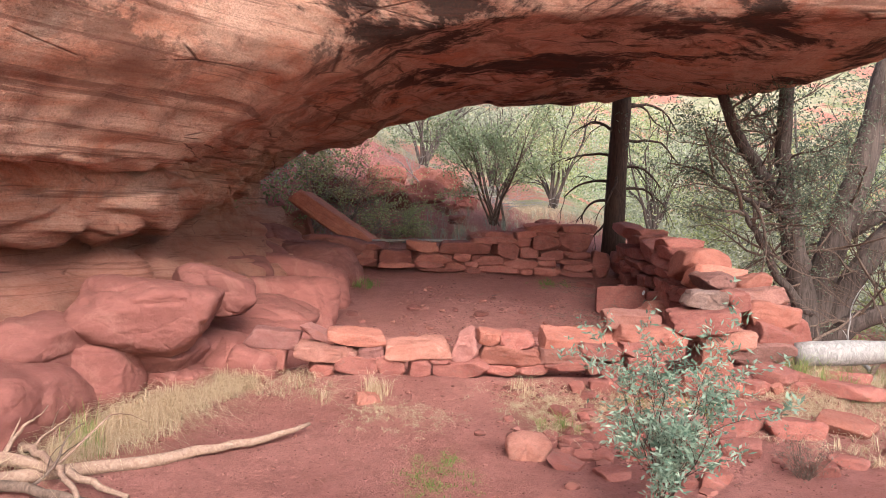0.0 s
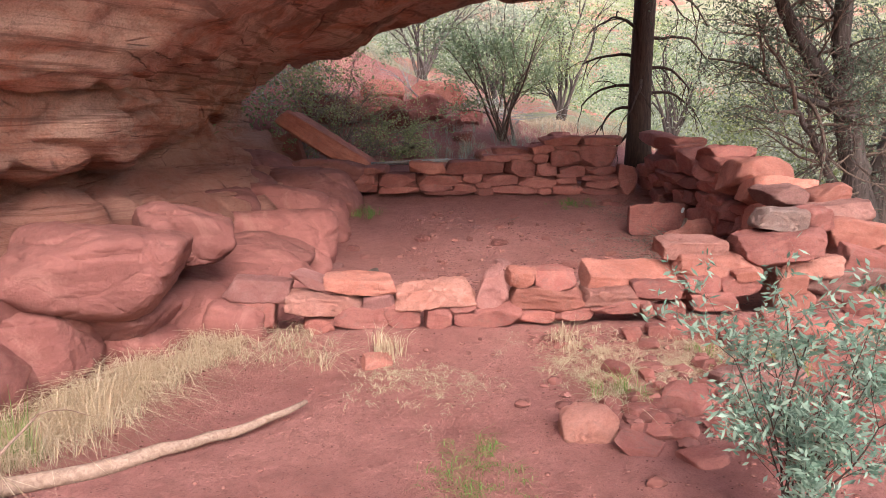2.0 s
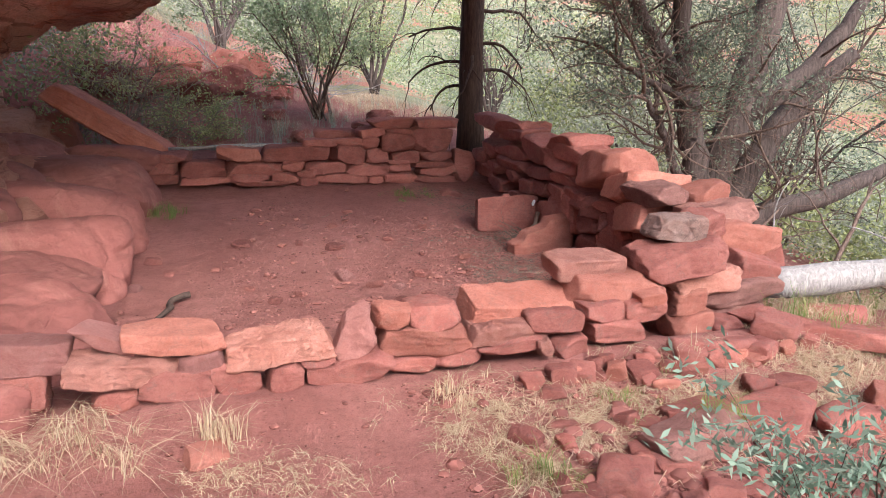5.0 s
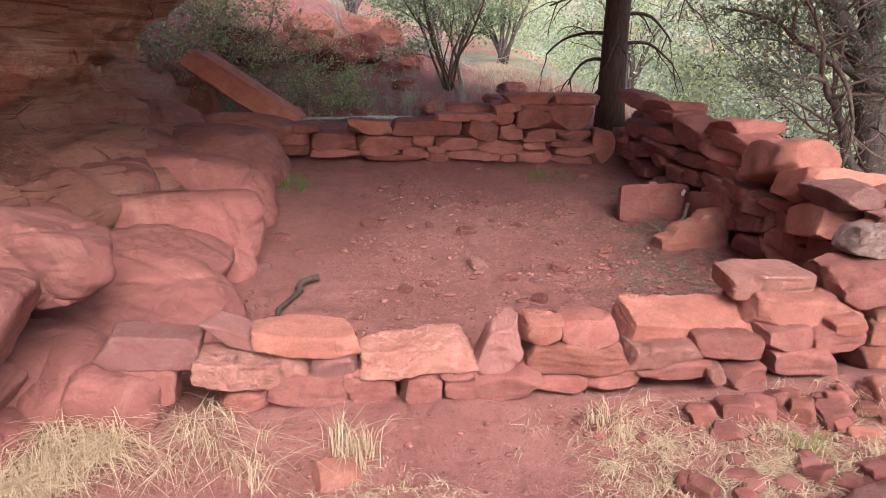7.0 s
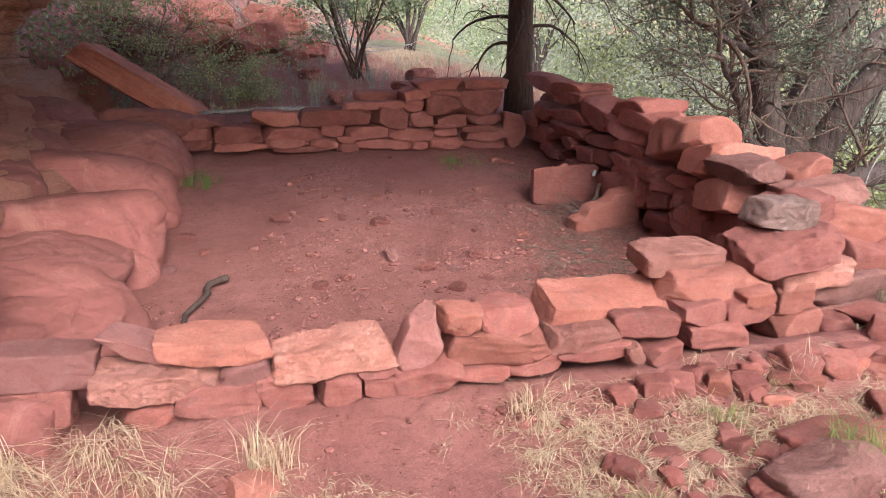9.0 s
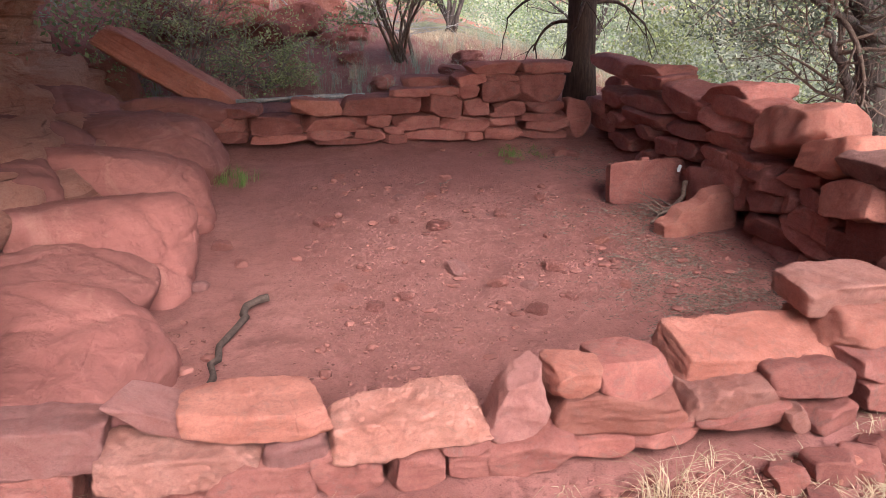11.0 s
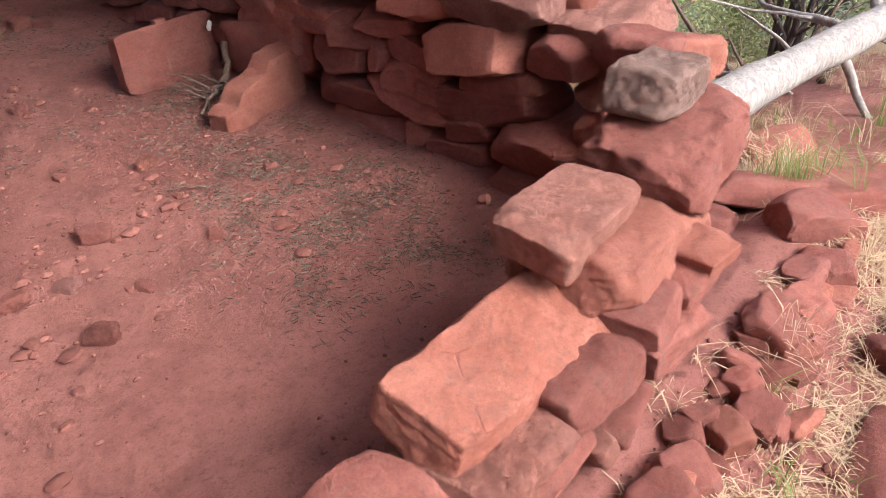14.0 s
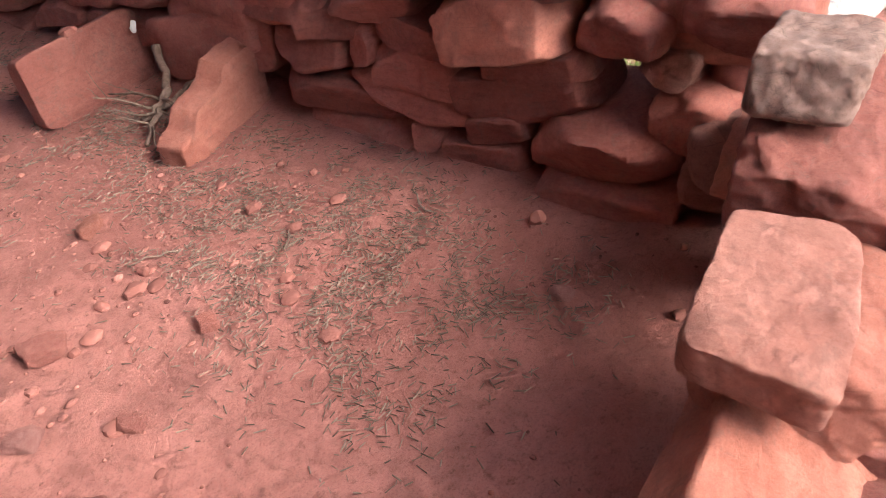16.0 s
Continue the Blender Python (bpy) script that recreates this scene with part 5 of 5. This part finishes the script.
# ---- loose stones ----
def loose_stones():
    rng = random.Random(55)
    shapes = [block_mesh("loose_stone", (1, 0.75, 0.45), m, 700 + i, 8, 40.0, 0.05, 0.01, (0.55, 0.9), 0.16) for i, m in enumerate((RED, RED, ORANGE, RED, PURPLE, RED, RED, RED))]
    named = [(0.45, 8.84, 0.15), (0.43, 8.05, 0.16), (0.74, 7.36, 0.12), (1.03, 7.95, 0.13), (-0.35, 9.05, 0.15), (-0.2, 9.1, 0.08), (0.95, 9.0, 0.12), (0.62, 7.75, 0.12), (0.8, 7.72, 0.1), (-0.12, 7.6, 0.12), (0.05, 7.7, 0.09),
             (1.5, 8.35, 0.1), (1.35, 9.3, 0.11), (0.15, 9.0, 0.09), (0.25, 9.5, 0.1), (0.5, 9.45, 0.09), (1.96, 6.72, 0.07), (-0.9, 8.4, 0.11), (0.98, 7.5, 0.08), (-0.3, 7.9, 0.08), (1.35, 7.6, 0.08), (0.7, 9.9, 0.09),
             (-1.12, 8.05, 0.12), (-1.05, 8.75, 0.14), (-0.2, 10.1, 0.1), (1.9, 10.45, 0.16), (2.0, 10.38, 0.12)]
    for x, y, s in named:
        ob = put("loose_stone", rng.choice(shapes), None, pose(x, y, ground_z(x, y) + s * 0.13, rng.gauss(0, 8), rng.gauss(0, 8), rng.uniform(0, 360)) @ Matrix.Scale(s, 4))
        tagged(ob, "loose red sandstone fragment on the floor", "stone", "loose stones on the shelter floor")
    v, f = [], []
    pts, faces = BLOCKS[3]

    def pebble(x, y, s):
        b = len(v)
        q = Euler((rng.uniform(0, 6), rng.uniform(0, 6), rng.uniform(0, 6))).to_matrix()
        dx, dy, dz = s * rng.uniform(0.35, 0.6), s * rng.uniform(0.3, 0.5), s * rng.uniform(0.15, 0.35)
        z = ground_z(x, y) + dz * 0.35
        for p in pts:
            u = Vector(p).normalized() * rng.uniform(0.8, 1.15)
            w = q @ u
            v.append((x + w.x * dx, y + w.y * dy, z + w.z * dz))
        f.extend([[b + i for i in fc] for fc in faces])

    for _ in range(3800):
        x, y = rng.uniform(-1.2, 2.3), rng.uniform(6.3, 10.7)
        if noise.noise(Vector((x, y, 4)) * 1.1) + 0.25 * math.exp(-((x - 0.5) ** 2 + (y - 8.6) ** 2)) > rng.uniform(-0.3, 0.6):
            pebble(x, y, min(0.075, 0.011 / rng.random() ** 0.5))
    for _ in range(2400):
        x, y = rng.uniform(-1.9, 3.2), rng.uniform(3.0, 5.75)
        pebble(x, y, min(0.05, 0.007 / rng.random() ** 0.4))
    for _ in range(520):
        x, y = rng.gauss(1.35, 0.36), rng.gauss(4.75, 0.3)
        pebble(x, y, min(0.11, 0.02 / rng.random() ** 0.6))
    for _ in range(420):
        x, y = rng.uniform(0.4, 2.9), 5.68 - abs(rng.gauss(0, 0.12))
        pebble(x, y, min(0.08, 0.014 / rng.random() ** 0.5))
    tagged(put("pebbles", mesh_of("pebbles", v, f, CHIPS, True, 30)), "scattered red sandstone chips on the soil", "pebbles", kind="stuff")



loose_stones()


def rubble(x, y, w, d, h, m=RED, label=""):
    """One angular stone fallen before the wall."""
    SEED[0] += 1
    rng = random.Random(SEED[0])
    me = rock_mesh("rubble_stone", (w, d, h), m, SEED[0], 16, 4, 8, 0.04) if label else block_mesh("rubble_stone", (w, d, h), m, SEED[0], 12, 40.0, 0.010, 0.004, (0.6, 0.9), 0.16)
    ob = put("rubble_stone", me, None, pose(x, y, ground_z(x, y) + h * 0.25, rng.gauss(0, 7), rng.gauss(0, 7), rng.uniform(-40, 40)))
    tagged(ob, label or "angular red sandstone rubble lying on soil", "stone", "" if label else "rubble before the wall")


rubble(0.55, 4.45, 0.26, 0.2, 0.17, PALE, "pale rounded boulder with lichen beside the path")
rubble(1.1, 4.78, 0.22, 0.2, 0.12)
rubble(1.52, 4.95, 0.46, 0.26, 0.16, GREY)
rubble(0.95, 4.62, 0.12, 0.10, 0.06)
rubble(1.45, 4.62, 0.15, 0.12, 0.07)
rubble(1.2, 4.5, 0.15, 0.11, 0.04)
rubble(0.88, 4.45, 0.15, 0.12, 0.05)
rubble(1.72, 5.2, 0.4, 0.28, 0.1)
rubble(2.0, 5.05, 0.42, 0.3, 0.1)
rubble(1.85, 4.6, 0.26, 0.19, 0.10)
rubble(2.35, 4.95, 0.38, 0.22, 0.12)
rubble(2.7, 5.0, 0.35, 0.25, 0.12, ORANGE)
rubble(1.0, 4.2, 0.17, 0.14, 0.05)
rubble(2.1, 5.6, 0.16, 0.14, 0.1)
rubble(2.35, 5.62, 0.2, 0.16, 0.1)
rubble(2.55, 5.75, 0.26, 0.2, 0.14)
rubble(2.75, 5.95, 0.5, 0.2, 0.12)
rubble(3.0, 5.7, 0.6, 0.3, 0.12)
rubble(2.15, 5.35, 0.16, 0.14, 0.09)
rubble(1.6, 5.55, 0.14, 0.12, 0.1)
rubble(1.3, 5.6, 0.15, 0.12, 0.1)
rubble(-0.5, 5.35, 0.18, 0.12, 0.08, ORANGE)
rubble(1.9, 5.62, 0.18, 0.15, 0.12)
rubble(2.45, 4.5, 0.22, 0.17, 0.07)
rubble(2.9, 4.6, 0.25, 0.19, 0.09)
rubble(0.75, 4.3, 0.19, 0.16, 0.06)
rubble(3.25, 6.15, 0.4, 0.25, 0.16)
rubble(2.3, 5.3, 0.2, 0.16, 0.1)
heap = random.Random(321)
for _ in range(26):
    rubble(heap.uniform(1.0, 2.75), 5.66 - abs(heap.gauss(0, 0.09)), heap.uniform(0.06, 0.16), heap.uniform(0.05, 0.12), heap.uniform(0.04, 0.1), heap.choice((RED, RED, ORANGE)))
for _ in range(46):
    rubble(heap.gauss(1.35, 0.38), heap.gauss(4.7, 0.27), heap.uniform(0.05, 0.16), heap.uniform(0.05, 0.12), heap.uniform(0.03, 0.09))



# ---- dead wood ----
def branch_thing(name, label, line, r0, r1, mat, category="stick", kinks=0.01, seed=1, sides=8, count=16, side_twigs=()):
    rng = random.Random(seed)
    at = Vector(line[0])
    ob = thing(name, label, category, at)
    v, f = [], []
    pts = [Vector(p) - at + Vector((rng.gauss(0, kinks), rng.gauss(0, kinks), rng.gauss(0, kinks * 0.5))) for p in smooth_line(line, count)]
    tube(v, f, pts, [(r0 + (r1 - r0) * i / (count - 1)) * rng.uniform(0.88, 1.1) for i in range(count)], sides)
    put("shaft", mesh_of("shaft", v, f, mat), ob)
    for i, way, ln, r in side_twigs:
        v, f, tips = [], [], []
        grow(rng, v, f, tips, pts[i], way, ln, r, 1, 0.16, 0, (1, 3), 0.8, 7, 0.6, 8)
        put("side_branch", mesh_of("side_branch", v, f, mat), ob)
    return ob


def on(x, y, up):
    return (x, y, ground_z(x, y) + up)


branch_thing("long_stick", "long peeled tan branch lying on red soil", [on(-0.80, 4.75, 0.07), on(-1.0, 4.55, 0.05), on(-1.3, 4.32, 0.04), on(-1.75, 4.05, 0.03), on(-2.4, 3.75, 0.04)], 0.012, 0.045, TAN_WOOD, seed=3)
branch_thing("dead_branch", "weathered forked branch in a pile of sticks", [on(-2.5, 3.95, 0.08), on(-2.2, 3.95, 0.1), on(-1.85, 3.85, 0.06), on(-1.5, 3.7, 0.03)], 0.05, 0.012, TAN_WOOD, seed=4, side_twigs=((4, (0.2, 0.3, 1), 0.25, 0.02), (8, (1, 0.4, 0.2), 0.4, 0.014)))
branch_thing("dead_branch", "weathered grey branch in a pile of sticks", [on(-2.6, 3.7, 0.06), on(-2.1, 3.72, 0.05), on(-1.6, 3.62, 0.03), on(-1.1, 3.6, 0.03)], 0.04, 0.012, TWIG, seed=5, side_twigs=((6, (1, 0.5, 0.4), 0.4, 0.012),))
branch_thing("dead_branch", "weathered tan branch in a pile of sticks", [on(-2.35, 4.2, 0.1), on(-2.05, 3.95, 0.12), on(-1.8, 3.72, 0.08), on(-1.55, 3.45, 0.03)], 0.028, 0.01, TAN_WOOD, seed=6, side_twigs=((3, (0.3, 0.8, 0.5), 0.3, 0.01),))
branch_thing("crooked_stick", "crooked dark stick lying on the shelter floor", [on(-0.90, 6.55, 0.12), on(-0.92, 6.9, 0.05), on(-0.91, 7.2, 0.04), on(-0.83, 7.48, 0.04), on(-0.81, 7.66, 0.04), on(-0.72, 7.74, 0.05)], 0.014, 0.023, DARK_TWIG, seed=7, kinks=0.012)
branch_thing("fallen_log", "bleached grey dead log with bare limbs behind the corner", [(3.02, 6.44, 0.27), (3.6, 6.28, 0.33), (4.4, 6.05, 0.43), (5.6, 5.7, 0.6)], 0.105, 0.085, DEAD_WOOD, "log", 0.004, 8, 14,
             side_twigs=((7, (0.5, 0.6, -0.5), 0.9, 0.035), (8, (0.2, -0.7, -0.5), 0.8, 0.03), (10, (0.6, 0.4, 0.8), 1.2, 0.035), (6, (0.4, 0.7, -0.25), 0.9, 0.03), (9, (0.3, 0.8, 0.1), 1.0, 0.03), (11, (0.6, -0.4, -0.4), 0.8, 0.03)))
branch_thing("root_twigs", "curled dead twigs between the standing slabs", [on(2.08, 8.72, 0.03), on(2.2, 8.72, 0.08), on(2.3, 8.8, 0.1), on(2.4, 8.95, 0.2)], 0.016, 0.02, TWIG, seed=9, side_twigs=((3, (-0.6, 0.4, 0.2), 0.25, 0.009), (5, (-0.4, -0.6, 0.2), 0.2, 0.009), (2, (-0.7, -0.1, 0.5), 0.25, 0.007)))
branch_thing("root_twigs", "curled dead twigs between the standing slabs", [on(1.98, 8.60, 0.02), on(2.1, 8.66, 0.06), on(2.26, 8.74, 0.05), on(2.42, 8.70, 0.10)], 0.010, 0.016, TWIG, seed=10, side_twigs=((4, (-0.6, -0.5, 0.1), 0.22, 0.008), (7, (-0.2, -0.9, 0.1), 0.2, 0.008), (3, (-0.8, 0.3, 0.3), 0.25, 0.006), (9, (-0.3, 0.8, 0.5), 0.3, 0.01)))
for i, (x, y, a, ln) in enumerate(((0.62, 9.75, 0.6, 0.16), (1.55, 7.95, 2.6, 0.16), (1.7, 7.6, 0.5, 0.2), (2.1, 7.3, 0.9, 0.18), (0.9, 4.95, 0.8, 0.35), (0.45, 9.8, 0.9, 0.12), (1.2, 4.95, 0.6, 0.4))):
    branch_thing("twig", "thin dry twig lying on red soil", [on(x, y, 0.008), on(x + 0.5 * ln * math.cos(a), y + 0.5 * ln * math.sin(a), 0.014), on(x + ln * math.cos(a), y + ln * math.sin(a), 0.008)], 0.004, 0.003, TAN_WOOD if i > 3 else TWIG, seed=20 + i, sides=5, count=6)
for x, y in ((-0.55, 11.25), (-0.3, 11.3), (-0.1, 11.22)):
    branch_thing("pole", "bleached pole resting along the back wall", [(x - 0.55, y + 0.2, 0.90), (x - 0.1, y + 0.05, 0.925), (x + 0.25, y, 0.945)], 0.022, 0.018, DEAD_WOOD, "pole", 0.003, 33, 8, 8)

foil = tagged(put("foil_scrap", rock_mesh("foil_scrap", (0.03, 0.012, 0.06), FOIL, 5, 5, 3, 9, 0.12), None, pose(2.40, 9.05, 0.47, 0, 20, 0)), "crumpled silver foil scrap tucked by the slab", "litter")
tagged(put("loose_stone", rock_mesh("loose_stone", (0.07, 0.05, 0.03), RED, 6, 5, 6, 6), None, pose(2.14, 9.13, 0.545, 0, 0, 10)), "small red pebble resting on the slab's edge", "stone")
